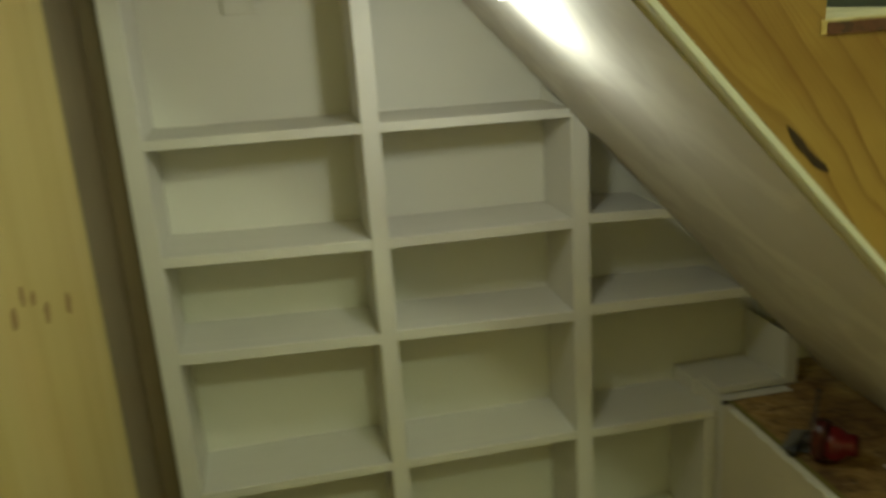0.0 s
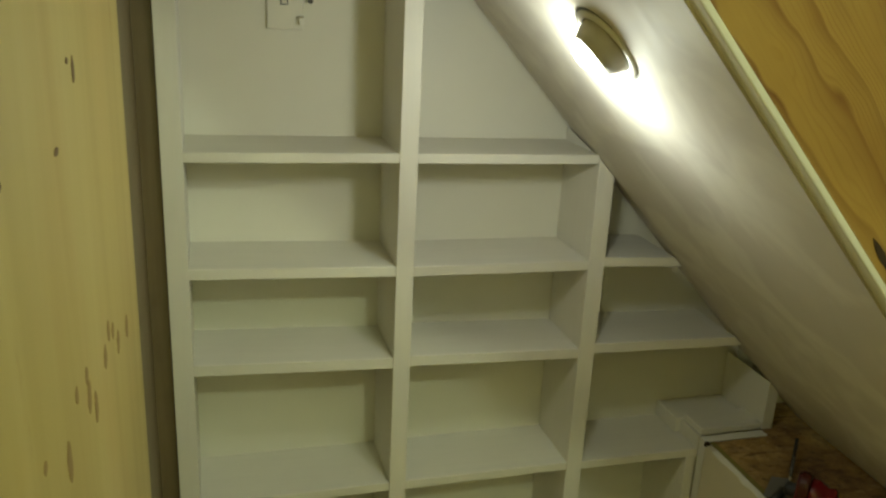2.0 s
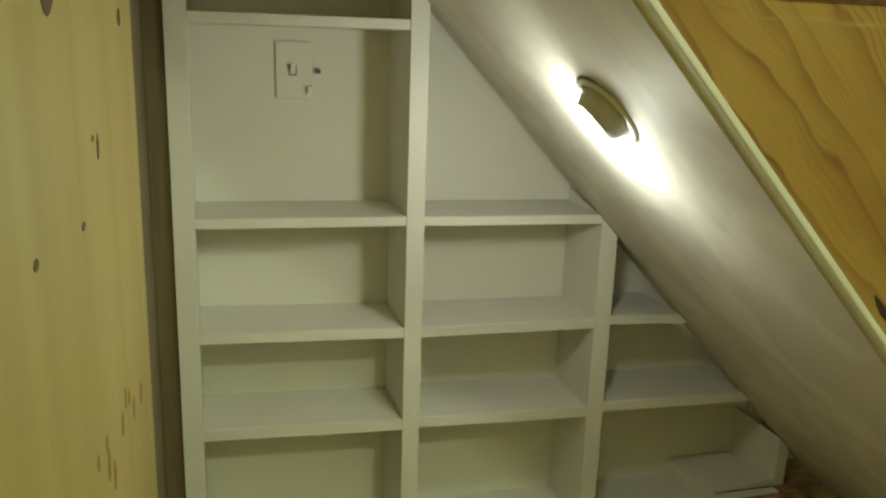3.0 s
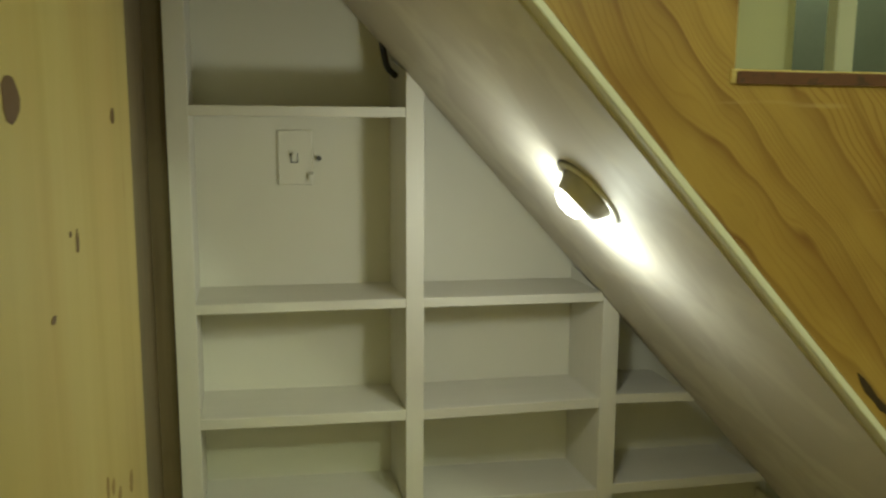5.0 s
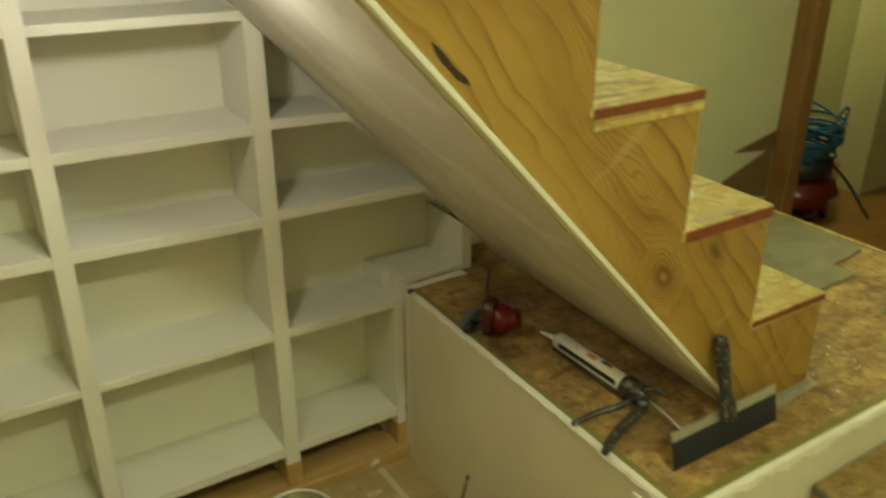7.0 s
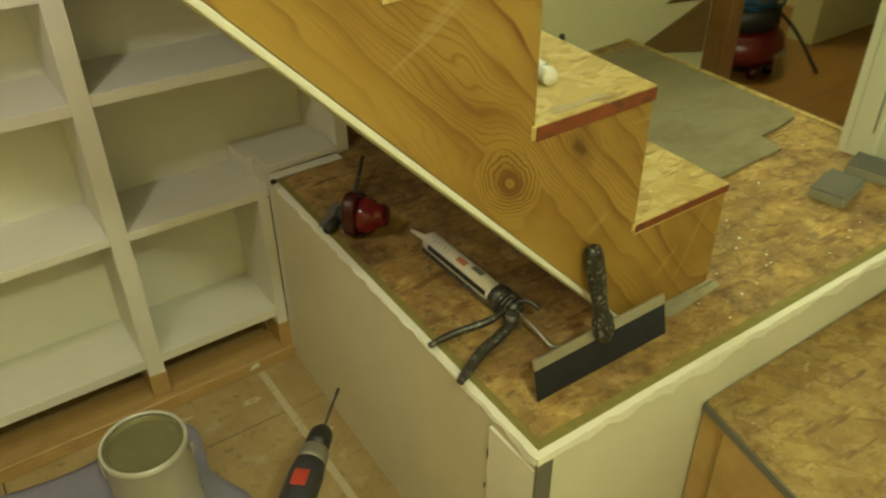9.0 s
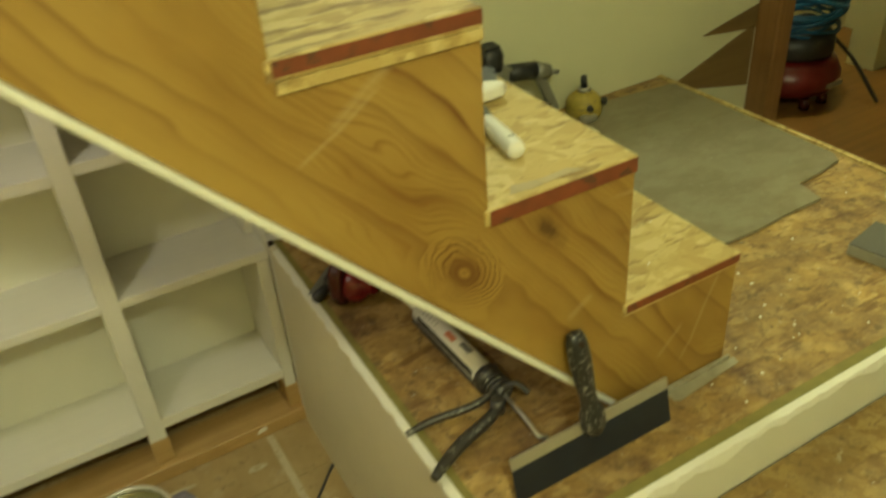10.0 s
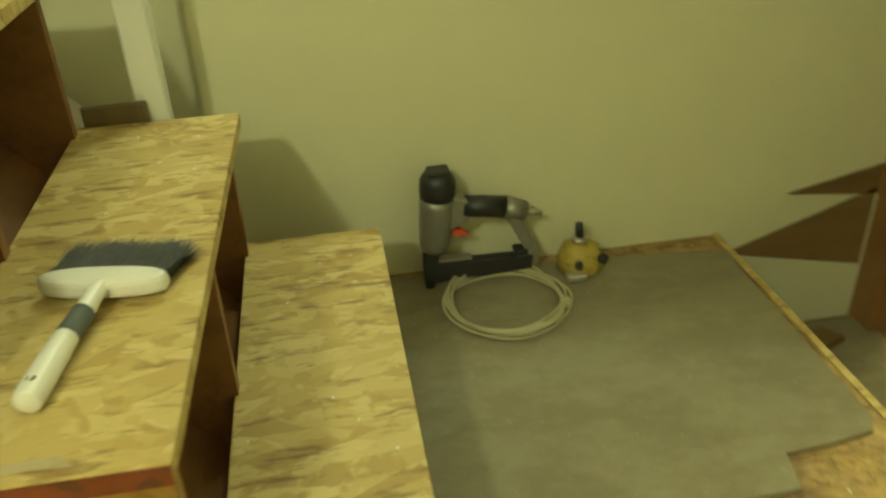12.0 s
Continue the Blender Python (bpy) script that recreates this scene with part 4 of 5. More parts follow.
def label_patch(y0, y1, a0, a1, material, name):
    bm = bmesh.new()
    n = 8
    rows = []
    for y in (y0, y1):
        x = 1.168 + (0.950 - y) / 0.188 * 0.002
        rows.append([bm.verts.new((x + 0.0174 * math.cos(radians(a0 + (a1 - a0) * i / n)), y, cz + 0.0174 * math.sin(radians(a0 + (a1 - a0) * i / n)))) for i in range(n + 1)])
    for i in range(n):
        bm.faces.new((rows[0][i], rows[0][i + 1], rows[1][i + 1], rows[1][i]))
    part(name, bm, material, tube)


label_patch(0.862, 0.838, 88, 122, PINKPRINT, "label_block")
label_patch(0.826, 0.800, 70, 105, LEADGREY, "label_block")
label_patch(0.932, 0.772, 152, 182, BLACK, "label_stripe")
for i in range(5):
    label_patch(0.925 - i * 0.009, 0.9235 - i * 0.009, 96, 126, FOAM, "label_bar")
bm = bmesh.new()
for s in (-1, 1):
    pipe([(1.168 + s * 0.016, 0.948, cz - 0.012), (1.170 + s * 0.016, 0.745, cz - 0.012)], 0.003, 8, bm=bm)
pipe([(1.152, 0.948, cz - 0.012), (1.158, 0.954, cz - 0.019), (1.177, 0.954, cz - 0.019), (1.184, 0.948, cz - 0.012)], 0.003, 8, bm=bm)
part("cradle", bm, GUNMETAL, gun)
bm = rod((1.170, 0.762, cz), (1.170, 0.742, cz), 0.0225, 0.021, 24, bevel=0.002)
rod((1.170, 0.742, cz), (1.171, 0.712, cz), 0.013, 0.012, 16, bm=bm)
part("head", bm, GUNMETAL, gun, "ribbed dark metal head")
for k in range(3):
    part("thread_ring", pipe([(1.170 + 0.019 * math.cos(a), 0.738 - k * 0.008, cz + 0.019 * math.sin(a)) for a in (i * math.pi / 10 for i in range(20))], 0.0025, 6, True), GUNMETAL, gun)
part("grip", pipe(curve_points([(1.165, 0.708, cz), (1.130, 0.690, cz - 0.004), (1.085, 0.682, cz - 0.012), (1.045, 0.665, cz - 0.014), (1.018, 0.650, cz - 0.014)]), lambda s: 0.0062 + 0.0028 * math.sin(3.14 * s), 10), GUNMETAL, gun)
part("trigger", pipe(curve_points([(1.160, 0.722, cz + 0.004), (1.120, 0.722, cz - 0.002), (1.070, 0.738, cz - 0.012), (1.026, 0.740, cz - 0.016)]), lambda s: 0.0045 + 0.0016 * math.sin(3.14 * s), 8), GUNMETAL, gun)
part("plunger_rod", pipe(curve_points([(1.170, 0.715, cz), (1.170, 0.660, cz - 0.004), (1.171, 0.634, cz - 0.012), (1.183, 0.629, cz - 0.020)]), 0.0032, 8), STEEL, gun)
part("release_lever", pipe(curve_points([(1.172, 0.722, cz + 0.010), (1.186, 0.706, cz + 0.018), (1.196, 0.690, cz + 0.008)]), 0.004, 8), GUNMETAL, gun)
part("hinge", rod((1.150, 0.700, cz - 0.010), (1.150, 0.700, cz + 0.014), 0.011, sides=16, bevel=0.002), GUNMETAL, gun)

# red tape-dispenser-like tool, small scraper and pencil at the far end
red = thing("red_hand_tool", "glossy red plastic tool with dark wheel on the landing", "tool", (1.115, 1.06, deck))
bm = bmesh.new()
n = 48
lobes = [((0.040 + 0.004 * math.cos(3 * 2 * math.pi * i / n)) * math.cos(2 * math.pi * i / n), (0.040 + 0.004 * math.cos(3 * 2 * math.pi * i / n)) * math.sin(2 * math.pi * i / n)) for i in range(n)]
part("wheel", leaned(prism(lobes, -0.013, 0.013, "z", 0.007), pose(1.092, 1.079, deck + 0.0445, 90, 0, 40)), DARKRED, red, "dark red lobed wheel")
part("body", leaned(turned([(0.010, -0.012), (0.030, -0.010), (0.034, 0.002), (0.032, 0.014), (0.024, 0.026), (0.020, 0.030), (0.021, 0.040), (0.018, 0.044), (0.006, 0.045)], 28), pose(1.104, 1.067, deck + 0.038, 80, 0, 40)), REDPLASTIC, red)
part("hub", leaned(turned([(0.012, -0.016), (0.014, -0.012), (0.014, 0.030), (0.010, 0.034)], 18), pose(1.092, 1.079, deck + 0.036, 90, 0, 220)), BLACK, red)
scr = thing("paint_scraper", "small grey scraper with a dark blade edge", "scraper", (1.08, 1.13, deck))
part("blade", prism([(1.040, 1.125), (1.100, 1.180), (1.132, 1.166), (1.086, 1.090)], deck + 0.006, deck + 0.0075, "z"), LEADGREY, scr)
part("handle", rod((1.085, 1.125, deck + 0.012), (1.042, 1.098, deck + 0.011), 0.010, 0.009, bevel=0.003), BLACK, scr)
pen = thing("carpenter_pencil", "dark carpenter pencil propped on the landing", "pencil", (1.17, 1.20, deck))
part("shaft", rod((1.140, 1.172, deck + 0.0045), (1.205, 1.245, deck + 0.045), 0.0042, sides=6), GUNMETAL, pen)
part("tip", rod((1.140, 1.172, deck + 0.0045), (1.135, 1.166, deck + 0.0015), 0.0038, 0.001, 6), STRIP, pen)

# sanding blocks
for m, tag in ((pose(1.914, 0.660, deck, 0, 0, 11), "grey sanding sponge block lying on the landing"), (pose(2.040, 0.655, deck, 0, 0, -76), "grey sanding sponge block beside the white wall end")):
    blk = thing("sanding_block", tag, "sanding block", m.translation, "sanding blocks", math.degrees(m.to_euler().z))
    local("sponge", box(-0.05, 0.05, -0.034, 0.034, 0.001, 0.021, bevel=0.002, segments=2), FOAM, blk)
    local("abrasive", box(-0.0495, 0.0495, -0.0335, 0.0335, 0.0212, 0.0235, bevel=0.0008), SANDGREY, blk)

# ---- dust brush on the second tread ----
tz = TREADS[1][2]
brush = thing("dust_brush", "white plastic hand brush with grey bristles on a tread", "brush", (1.20, 0.82, tz))
axis = Matrix.Translation((1.2095, 0.848, tz + 0.014)) @ pose(0, 0, 0, 0, 0, -10)
n = 30
out = [(0.0605 * math.copysign(abs(math.cos(a)) ** 0.7, math.cos(a)), 0.0165 * math.sin(a)) for a in (2 * math.pi * i / n for i in range(n))]
part("head", leaned(prism(out, -0.010, 0.010, "z", 0.006), axis), WHITEPLASTIC, brush)
rnd = random.Random(4)
bm = bmesh.new()
for i in range(1500):
    u = rnd.uniform(-0.055, 0.055)
    h = rnd.uniform(-0.008, 0.006)
    tipu = u * 1.12 + rnd.uniform(-0.006, 0.006) + 0.006
    ln = rnd.uniform(0.050, 0.068) * (1 - 0.12 * (u / 0.06) ** 4)
    a = Vector((u, 0.010, h))
    b = Vector((tipu, 0.010 + ln, h * 1.2 - 0.003 + rnd.uniform(-0.003, 0.003)))
    w = Vector((0.0007, 0, 0.0002))
    k = [bm.verts.new(p) for p in (a - w, a + w, b + w * 0.6, b - w * 0.6)]
    bm.faces.new(k)
part("bristles", leaned(bm, axis), BRISTLE, brush, "soft grey flagged bristles")
part("bristle_core", leaned(prism([(-0.054, 0.012), (0.054, 0.012), (0.060, 0.046), (-0.051, 0.046)], -0.007, 0.003, "z"), axis), BRISTLE, brush)
part("neck", pipe(curve_points([(1.211, 0.836, tz + 0.018), (1.206, 0.815, tz + 0.017), (1.202, 0.797, tz + 0.015)]), lambda s: 0.0075 + 0.0018 * s, 12), WHITEPLASTIC, brush)
part("grip_band", pipe([(1.202, 0.798, tz + 0.015), (1.198, 0.782, tz + 0.0138), (1.194, 0.766, tz + 0.0128)], 0.0104, 16), GREYPLASTIC, brush, "slate grey rubber grip band")
bm = pipe(curve_points([(1.194, 0.766, tz + 0.0128), (1.189, 0.735, tz + 0.0120), (1.184, 0.702, tz + 0.0115), (1.182, 0.690, tz + 0.0112), (1.1805, 0.682, tz + 0.011)]), lambda s: (0.0102 + 0.0018 * math.sin(3 * s)) * (1 if s < 0.85 else max(0.25, 1 - ((s - 0.85) / 0.155) ** 2)), 16)
grip = part("handle", bm, WHITEPLASTIC, brush)
part("hang_hole", rod((1.1842, 0.7005, tz + 0.0214), (1.1842, 0.7005, tz + 0.0232), 0.0036), HOLE, grip)

# ---- nailer, cord coil and small yellow tool by the wall ----
NY = 1.405
nailer = thing("brad_nailer", "grey pneumatic brad nailer with black grip leaning by the wall", "nail gun", (1.66, NY, top))
part("cylinder", leaned(turned([(0.022, 0.0), (0.027, 0.010), (0.029, 0.040), (0.030, 0.090), (0.029, 0.105)], 24), pose(1.594, NY, 0.576, 0, 5, 0)), GREYMETAL, nailer, "ribbed grey metal cylinder")
part("cap", leaned(turned([(0.0305, 0.0), (0.0315, 0.012), (0.0310, 0.032), (0.026, 0.042), (0.020, 0.046)], 24), pose(1.603, NY, 0.680, 0, 5, 0)), BLACK, nailer, "black top cap")
part("exhaust", box(1.588, 1.626, NY - 0.018, NY + 0.018, 0.723, 0.732, bevel=0.003), BLACK, nailer)
part("nose", prism([(1.574, 0.585), (1.604, 0.585), (1.596, 0.545), (1.588, 0.504), (1.574, 0.504), (1.573, 0.545)], NY - 0.012, NY + 0.012, bevel=0.001), BLACK, nailer)
part("magazine", prism([(1.590, 0.514), (1.770, 0.520), (1.772, 0.548), (1.590, 0.552)], NY - 0.011, NY + 0.011, bevel=0.002), BLACK, nailer, "black nail magazine")
part("magazine_rail", prism([(1.600, 0.553), (1.660, 0.552), (1.660, 0.557), (1.600, 0.558)], NY - 0.008, NY + 0.008), STEEL, nailer)
part("neck", prism([(1.618, 0.616), (1.655, 0.634), (1.655, 0.674), (1.620, 0.686)], NY - 0.016, NY + 0.016, bevel=0.004), GREYMETAL, nailer)
part("grip", pipe([(1.646, NY, 0.657), (1.685, NY, 0.652), (1.722, NY, 0.646)], lambda s: 0.0195, 16), BLACK, nailer, "black rubber grip")
part("handle_end", pipe([(1.720, NY, 0.646), (1.738, NY, 0.641), (1.758, NY, 0.634)], lambda s: 0.0215 - 0.004 * s, 16), GREYMETAL, nailer)
part("air_fitting", rod((1.757, NY, 0.634), (1.788, NY, 0.625), 0.0065, 0.005, 12), STEEL, nailer)
part("strut", prism([(1.722, 0.630), (1.748, 0.626), (1.786, 0.545), (1.782, 0.520), (1.762, 0.528), (1.756, 0.560)], NY - 0.009, NY + 0.009, bevel=0.002), GREYMETAL, nailer)
part("trigger", prism([(1.628, 0.616), (1.642, 0.614), (1.656, 0.603), (1.648, 0.600), (1.626, 0.606)], NY - 0.006, NY + 0.006), ORANGERED, nailer, "orange-red trigger")
part("latch", box(1.738, 1.762, NY - 0.014, NY + 0.014, 0.549, 0.561, bevel=0.002), BLACK, nailer)

coil = thing("cord_coil", "loose coil of cream cord lying on the board", "cord", (1.70, 1.315, top))
for k in range(6):
    pts = []
    rx, ry = 0.103 + rnd.uniform(-0.010, 0.006), 0.106 + rnd.uniform(-0.010, 0.006)
    ph, ox, oy = rnd.uniform(0, 6), rnd.uniform(-0.005, 0.005), rnd.uniform(-0.006, 0.005)
    for i in range(56):
        a = 2 * math.pi * i / 56
        pts.append((1.702 + ox + rx * math.cos(a) + 0.003 * math.sin(3 * a + ph), 1.315 + oy + ry * math.sin(a) + 0.003 * math.cos(2 * a + ph), top + 0.0030 + k * 0.0026 + 0.0030 * (1 + math.sin(2 * a + ph))))
    part("loop", pipe(pts, 0.0024, 7, True), CORD, coil)
part("tie", leaned(turned([(0.008, -0.006), (0.010, -0.004), (0.010, 0.004), (0.008, 0.006)], 12), pose(1.800, 1.284, top + 0.012, 90, 0, -14)), CORD, coil)

yel = thing("yellow_hand_tool", "small dusty yellow plastic tool with a black knob", "tool", (1.862, 1.40, top))
part("body", leaned(turned([(0.038, 0.0), (0.043, 0.006), (0.043, 0.030), (0.036, 0.046), (0.020, 0.058), (0.014, 0.062)], 9), pose(1.862, 1.402, top, 0, 0, 12)), YELLOW, yel)
part("collar", rod((1.858, 1.398, top + 0.062), (1.858, 1.398, top + 0.070), 0.016, 0.013, 18), STEEL, yel)
part("knob", rod((1.858, 1.398, top + 0.070), (1.856, 1.398, top + 0.098), 0.0085, 0.007, 14, bevel=0.002), BLACK, yel)
part("side_knob", rod((1.890, 1.372, top + 0.036), (1.897, 1.362, top + 0.036), 0.010, 0.009, 14, bevel=0.002), BLACK, yel)
part("foot_plate", box(1.824, 1.862, 1.350, 1.372, top + 0.001, top + 0.016, bevel=0.003), STEEL, yel)
part("lens", rod((1.848, 1.364, top + 0.030), (1.846, 1.356, top + 0.030), 0.008, 0.007, 14), GUNMETAL, yel)

# white post and block beside the treads
setting("trim_post", box(1.170, 1.213, 1.318, 1.352, 0.74, CEIL, bevel=0.003), WHITEDOOR, "white painted post behind the treads")
part("bracket", box(1.098, 1.187, 1.306, 1.3165, 0.82, 0.928, bevel=0.003), DARKWOOD_SHADE, stair, "dark wooden block at the tread end")

# ---- on the floor ----
rag = bmesh.new()
n = 26
grid = []
for i in range(n):
    row = []
    for j in range(n):
        u, v = i / (n - 1), j / (n - 1)
        x = 0.36 + u * 0.42 + 0.03 * noise.noise(Vector((v * 3, 1, 0))) - 0.03 * v
        y = 0.98 + v * 0.315 + 0.02 * noise.noise(Vector((u * 3, 5, 0)))
        hump = 0.010 * abs(noise.noise(Vector((u * 4, v * 4, 2)))) + 0.012 * max(0, noise.noise(Vector((u * 9, v * 6, 7))))
        near = min(1.0, math.hypot(x - 0.648, y - 1.108) / 0.12)
        row.append(rag.verts.new((x, y, FLOOR + 0.002 + hump * near ** 2)))
    grid.append(row)
for i in range(n - 1):
    for j in range(n - 1):
        rag.faces.new((grid[i][j], grid[i + 1][j], grid[i + 1][j + 1], grid[i][j + 1])).smooth = True
ext = bmesh.ops.extrude_face_region(rag, geom=rag.faces[:])
bmesh.ops.translate(rag, vec=(0, 0, 0.0025), verts=[g for g in ext["geom"] if isinstance(g, bmesh.types.BMVert)])
bmesh.ops.recalc_face_normals(rag, faces=rag.faces[:])
tagged(part("drop_cloth", rag, CLOTH), "rumpled blue-grey cotton cloth spread on the floor", "cloth")

cx, cy, c0 = 0.644, 1.098, FLOOR + 0.0055
can = thing("paint_can", "closed tin paint can standing on a blue-grey cloth", "paint can", (cx, cy, c0))
m = pose(cx, cy, c0)
part("body", turned([(0.0735, 0.0), (0.0765, 0.002), (0.0765, 0.006), (0.0745, 0.009), (0.0745, 0.176), (0.0765, 0.179), (0.0770, 0.184), (0.0715, 0.184), (0.0708, 0.168)], 48, None, m), TINPLATE, can)
part("rim", pipe([(cx + 0.0735 * math.cos(a), cy + 0.0735 * math.sin(a), c0 + 0.186) for a in (2 * math.pi * i / 48 for i in range(48))], 0.0036, 8, True), TINPLATE, can, "rolled bright rim")
part("lid", turned([(0.070, 0.176), (0.070, 0.184), (0.0665, 0.186), (0.0635, 0.184), (0.0620, 0.174), (0.058, 0.1725), (0.02, 0.1735)], 48, None, m), TINLID, can, "dull lid with a paint drip")
part("paint_drip", prism([(cx - 0.016, cy + 0.020), (cx - 0.002, cy + 0.016), (cx + 0.003, cy + 0.030), (cx - 0.008, cy + 0.036)], c0 + 0.1732, c0 + 0.1750, "z"), WHITEPLASTIC, can)
d = Vector((0.94, -0.34, 0))
for s in (-1, 1):
    p = Vector((cx, cy, c0 + 0.158)) + s * 0.0745 * d
    part("ear", rod(p, p + s * 0.007 * d, 0.008, 0.006, 14, bevel=0.0015), STEEL, can)
side = Vector((0.34, 0.94, 0))
pts = [Vector((cx, cy, c0 + 0.158)) + 0.081 * math.cos(a) * d + (0.080 * math.sin(a)) * (side * -0.45 + Vector((0, 0, -0.89))) for a in (math.pi * i / 24 for i in range(25))]
part("bail", pipe(pts, 0.0018, 6), STEEL, can)

# cordless drill standing on its battery
drill = thing("cordless_drill", "black cordless drill with a long bit standing on the floor", "drill", (0.86, 0.86, FLOOR))
ax = Vector((0.69, 0.72, 0)).normalized()
sd = Vector((ax.y, -ax.x, 0))
o = Vector((0.905, 0.915, 0.222))
M = Matrix((( ax.x, sd.x, 0, o.x), (ax.y, sd.y, 0, o.y), (0, 0, 1, o.z), (0, 0, 0, 1)))
Z = pose(0, 0, 0, 0, 90, 0)
part("bit", leaned(turned([(0.0028, 0.02), (0.0028, 0.085), (0.0022, 0.095), (0.0035, 0.11), (0.0035, 0.118), (0.0012, 0.122)], 8), M @ Z), GUNMETAL, drill, "long dark drill bit")
part("chuck", leaned(turned([(0.0215, -0.030), (0.0220, -0.012), (0.0205, 0.006), (0.0135, 0.018), (0.009, 0.022)], 22), M @ Z), BLACK, drill, "black keyless chuck")
part("clutch_ring", leaned(turned([(0.0255, -0.062), (0.0265, -0.056), (0.0260, -0.036), (0.0225, -0.030)], 22), M @ Z), GREYMETAL, drill, "grey clutch ring")
bm = turned([(0.018, -0.185), (0.027, -0.178), (0.030, -0.150), (0.030, -0.090), (0.027, -0.064), (0.020, -0.062)], 22)
part("housing", leaned(bm, M @ Z), DRILLGREY, drill, "charcoal motor housing")
part("badge", leaned(box(-0.130, -0.098, -0.012, 0.014, 0.0285, 0.0312, bevel=0.001), M), BADGE, drill, "dull red badge")
part("handle", leaned(prism([(-0.150, -0.02), (-0.100, -0.02), (-0.112, -0.110), (-0.150, -0.110)], -0.017, 0.017, bevel=0.006), M), BLACK, drill)
part("trigger", leaned(box(-0.104, -0.092, -0.008, 0.008, -0.055, -0.030, bevel=0.003), M), ORANGERED, drill)
part("battery", leaned(box(-0.175, -0.085, -0.036, 0.036, -0.207, -0.110, bevel=0.006, segments=2), M), BLACK, drill)

for k, (x, y, w, d) in enumerate(((0.74, 1.30, 0.085, 0.016), (0.60, 1.285, 0.06, 0.012), (0.90, 1.27, 0.05, 0.020), (1.00, 1.10, 0.03, 0.014))):
    pts = [(x + w * 0.5 * math.cos(a) * (0.8 + 0.4 * noise.noise(Vector((k * 3, math.cos(a) * 2, math.sin(a) * 2)))), y + d * 0.5 * math.sin(a) * (0.8 + 0.5 * noise.noise(Vector((k * 5, math.sin(a) * 3, 1))))) for a in (2 * math.pi * i / 18 for i in range(18))]
    part("paint_smear", prism(pts, FLOOR, FLOOR + 0.0005, "z"), STRIP, floor)

strip = tagged(part("floor_strip", box(0.946, 0.962, -0.3, 1.340, FLOOR + 0.0004, FLOOR + 0.0024), STRIP), "pale paint-marked strip along the subfloor", "strip")

# ---- sill of the wall opening and far room ----
setting("trim_sill", box(1.26, 2.00, WALL_Y - 0.006, WALL_Y + 0.13, 1.1045, 1.116, bevel=0.002), PALEPANEL)
setting("trim_opening_jamb", box(1.972, 1.99, WALL_Y - 0.004, WALL_Y + 0.13, 1.117, CEIL), PALEPANEL, "pale wooden jamb of the wall opening")
pack = thing("tool_carton", "black and orange printed cardboard carton on the sill", "box", (1.91, 1.52, 1.116))
part("carton", box(1.870, 1.965, 1.478, 1.565, 1.117, 1.200, bevel=0.001), BLACK, pack)
part("orange_panel", box(1.8685, 1.8698, 1.480, 1.563, 1.168, 1.199), ORANGE, pack, "orange printed panel")
part("grey_panel", box(1.8685, 1.8698, 1.480, 1.563, 1.136, 1.167), FOAM, pack)
part("white_panel", box(1.8685, 1.8698, 1.488, 1.545, 1.119, 1.150), WHITEPLASTIC, pack)
part("mark", box(1.925, 1.945, 1.4765, 1.4778, 1.173, 1.188), FOAM, pack)
setting("door_far", box(1.3, 2.300, 2.32, 2.36, 0.95, CEIL), DARKDOOR, "dark grey door of the far room")
part("door_handle", rod((2.26, 2.318, 1.53), (2.26, 2.29, 1.53), 0.012), STEEL, bpy.data.objects["door_far"])

# ---- compressor with a coil of hose ----
comp = thing("air_compressor", "red pancake air compressor with black shroud on the floor", "air compressor", (2.765, 1.55, NEXT))
kx, ky, kz = 2.765, 1.550, NEXT + 0.035
part("tank", turned([(0.10, 0.0), (0.135, 0.012), (0.150, 0.040), (0.150, 0.060), (0.135, 0.092), (0.10, 0.108)], 40, None, pose(kx, ky, kz)), TANKRED, comp, "red enamel pancake tank")
part("tank_label", prism([(kx - 0.01 + 0.0, kz + 0.036), (kx + 0.055, kz + 0.036), (kx + 0.055, kz + 0.050), (kx - 0.01, kz + 0.050)], ky - 0.1525, ky - 0.138), FOAM, comp)
part("shroud", turned([(0.105, 0.110), (0.118, 0.118), (0.118, 0.160), (0.098, 0.182), (0.04, 0.187)], 20, None, pose(kx, ky, kz)), BLACK, comp, "black motor shroud")
for a in (20, 110, 200, 290, 250):
    p = Vector((kx + 0.115 * math.cos(radians(a)), ky + 0.115 * math.sin(radians(a)), NEXT + 0.001))
    part("foot", rod(p, p + Vector((0, 0, 0.036)), 0.016, 0.013, 14, bevel=0.003), DARKRED, comp)
part("handle", pipe(curve_points([(kx - 0.10, ky, kz + 0.11), (kx - 0.11, ky, kz + 0.16), (kx - 0.06, ky, kz + 0.20), (kx + 0.06, ky, kz + 0.20), (kx + 0.11, ky, kz + 0.16), (kx + 0.10, ky, kz + 0.11)]), 0.009, 10), BLACK, comp)
part("power_cord", pipe(curve_points([(kx + 0.11, ky - 0.04, kz + 0.15), (kx + 0.135, ky - 0.12, kz + 0.08), (kx + 0.148, ky - 0.20, kz - 0.012), (kx + 0.150, ky - 0.215, kz - 0.029)]), 0.006, 8), BLACK, comp)
hose = thing("air_hose", "tangled coil of blue air hose draped on the compressor", "hose", (kx, ky, kz + 0.19))
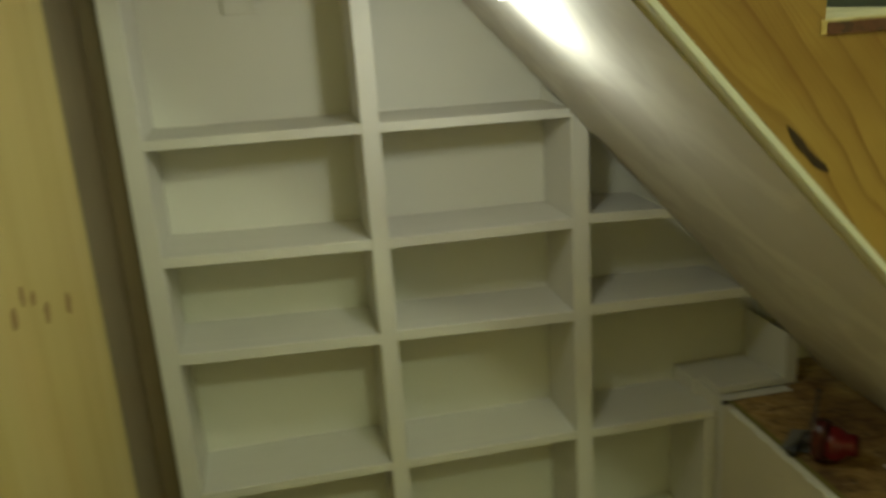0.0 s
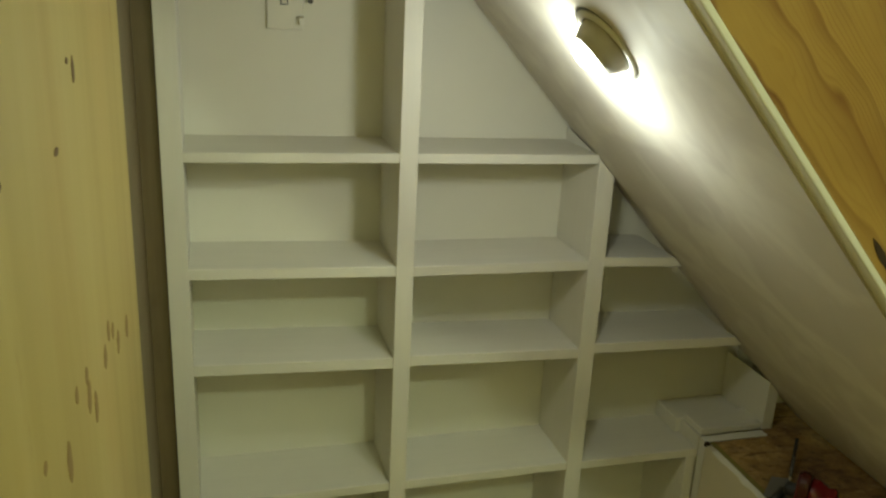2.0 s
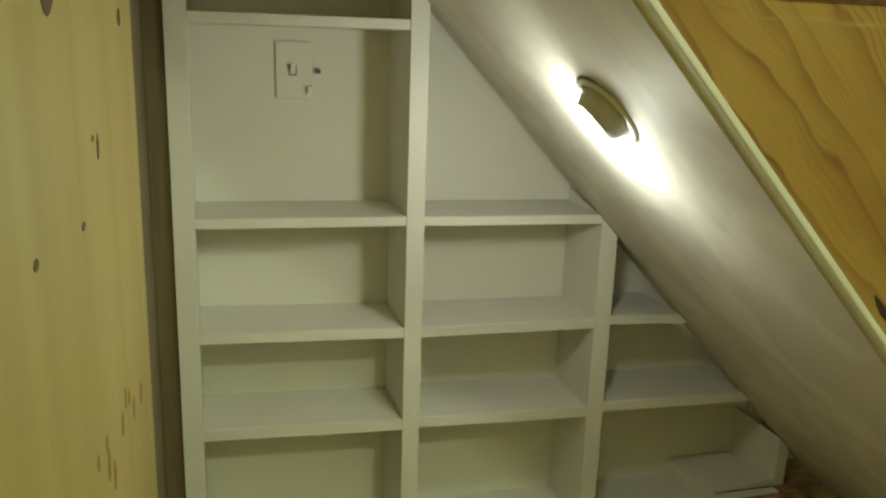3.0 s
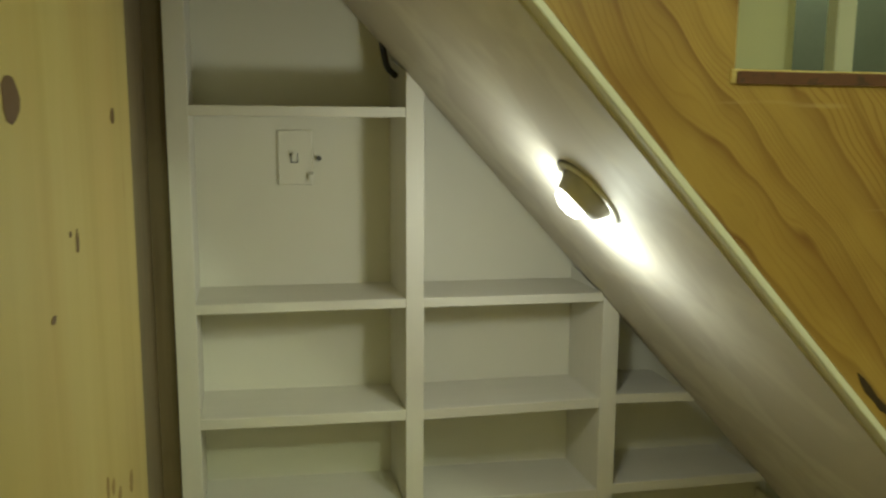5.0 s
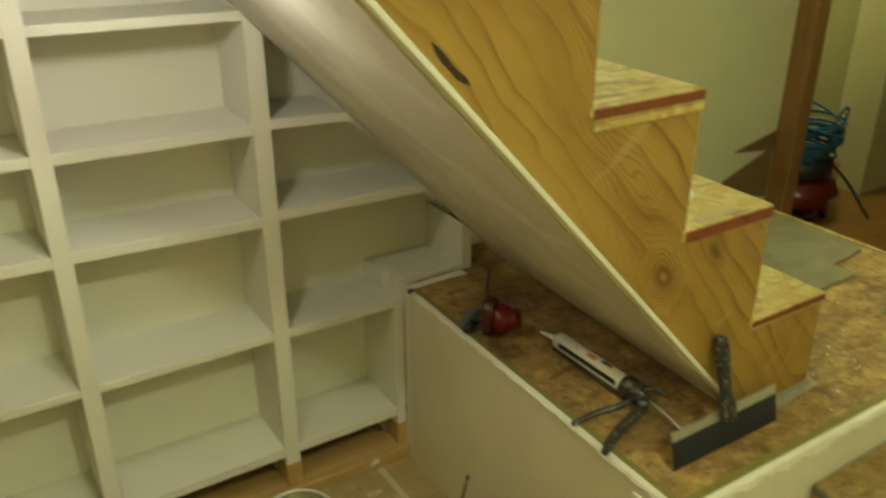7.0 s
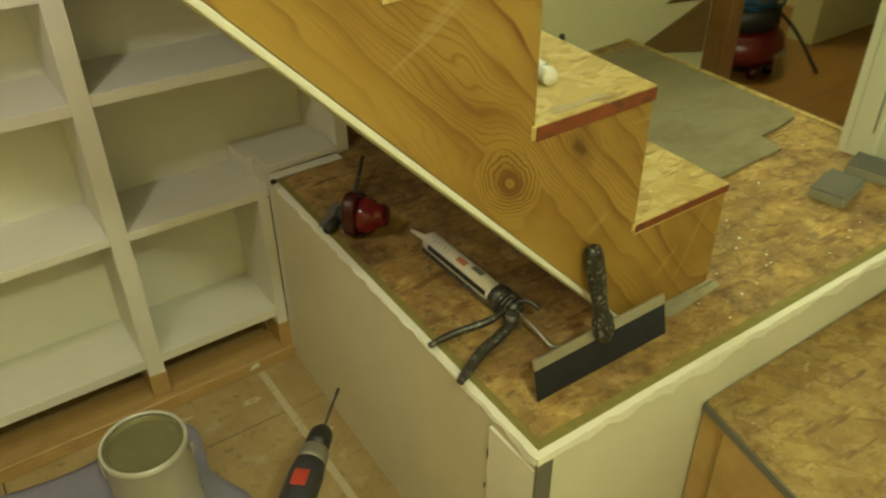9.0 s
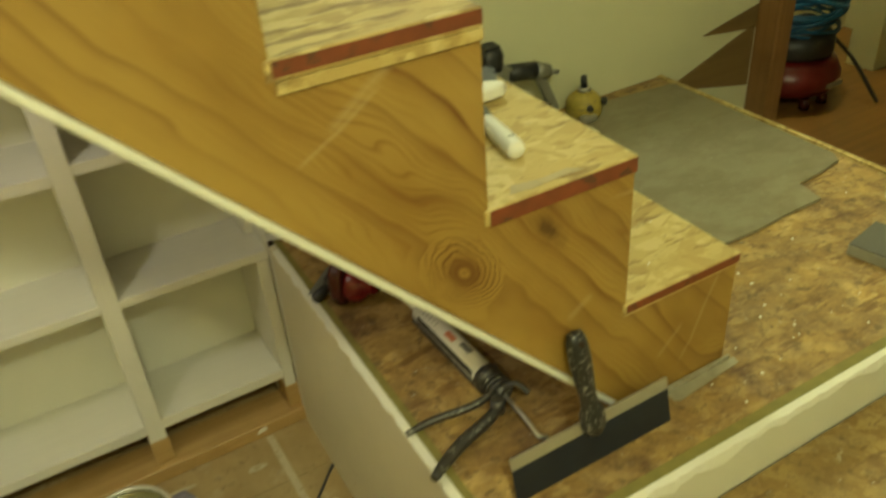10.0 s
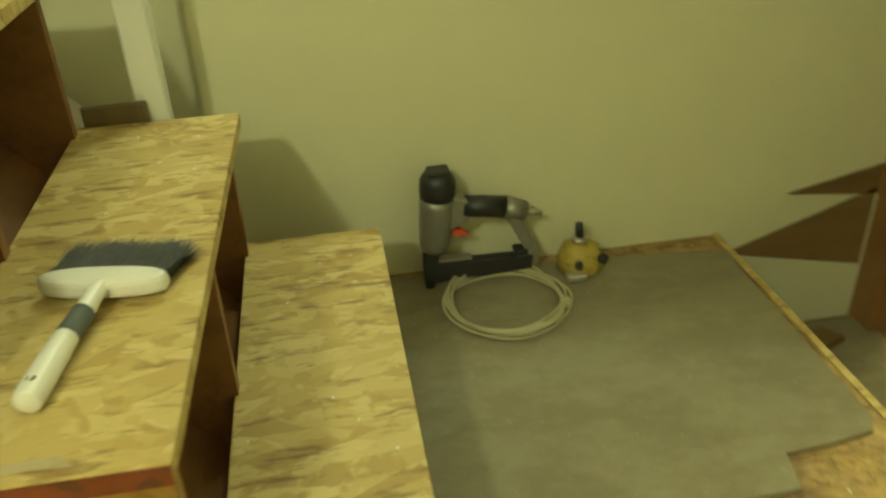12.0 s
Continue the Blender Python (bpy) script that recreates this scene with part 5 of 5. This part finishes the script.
for k in range(15):
    ph, tilt = rnd.uniform(0, 6.28), rnd.uniform(-0.16, 0.16) * (1 + (k > 7))
    rx, ry = rnd.uniform(0.10, 0.165), rnd.uniform(0.08, 0.12)
    oz = kz + 0.195 + k * 0.0055 + (0.015 if k > 10 else 0)
    pts = []
    for i in range(44):
        a = 2 * math.pi * i / 44
        pts.append((kx + 0.02 + rx * math.cos(a) + 0.008 * math.sin(2 * a + ph), ky + ry * math.sin(a) + 0.006 * math.cos(3 * a + ph), oz + tilt * rx * math.cos(a + ph) * 2.2))
    part("loop", pipe(pts, 0.0052, 7, True), HOSE, hose)
part("hose_end", pipe(curve_points([(kx + 0.09, ky - 0.03, kz + 0.23), (kx + 0.14, ky - 0.05, kz + 0.33), (kx + 0.165, ky - 0.05, kz + 0.315), (kx + 0.12, ky - 0.06, kz + 0.24)]), 0.0052, 7), HOSE, hose)

outlet = thing("outlet_plate", "white outlet plate on the cream wall behind the compressor", "outlet", (3.03, 1.82, 0.46))
part("plate", box(3.000, 3.060, 1.814, 1.8195, 0.425, 0.505, bevel=0.002), WHITEPLASTIC, outlet)
for z in (0.447, 0.483):
    part("socket", box(3.018, 3.042, 1.812, 1.8145, z - 0.010, z + 0.010, bevel=0.002), FOAM, outlet)
scrap = thing("wood_scrap", "small brown scrap of board on the grey floor", "scrap", (2.41, 1.38, NEXT))
part("board", prism([(2.340, 1.405), (2.372, 1.352), (2.432, 1.378), (2.404, 1.420)], NEXT + 0.0065, NEXT + 0.020, "z", 0.001), BROWN_SCRAP_SHADOW, scrap)

# plaster crumbs and scraps scattered on the landing and treads
bm = bmesh.new()
for i in range(86):
    if i < 60:
        x, y, z = rnd.uniform(1.30, 2.05), rnd.uniform(0.53, 0.85), deck
        if x < 1.50 and y > 0.60:
            continue
    else:
        k = rnd.choice(TREADS[:3])
        x, y, z = rnd.uniform(k[0] + 0.01, k[1] - 0.01), rnd.uniform(0.64, 1.25), k[2]
    s = rnd.uniform(0.0008, 0.0026)
    vs = bmesh.ops.create_icosphere(bm, subdivisions=1, radius=s)["verts"]
    for v in vs:
        v.co = Vector((x + v.co.x * rnd.uniform(0.7, 1.5), y + v.co.y * rnd.uniform(0.7, 1.5), z + 0.4 * s + v.co.z * 0.6))
tagged(part("plaster_crumbs", bm, COMPOUND), "scattered pale plaster crumbs", "debris", "", "stuff")
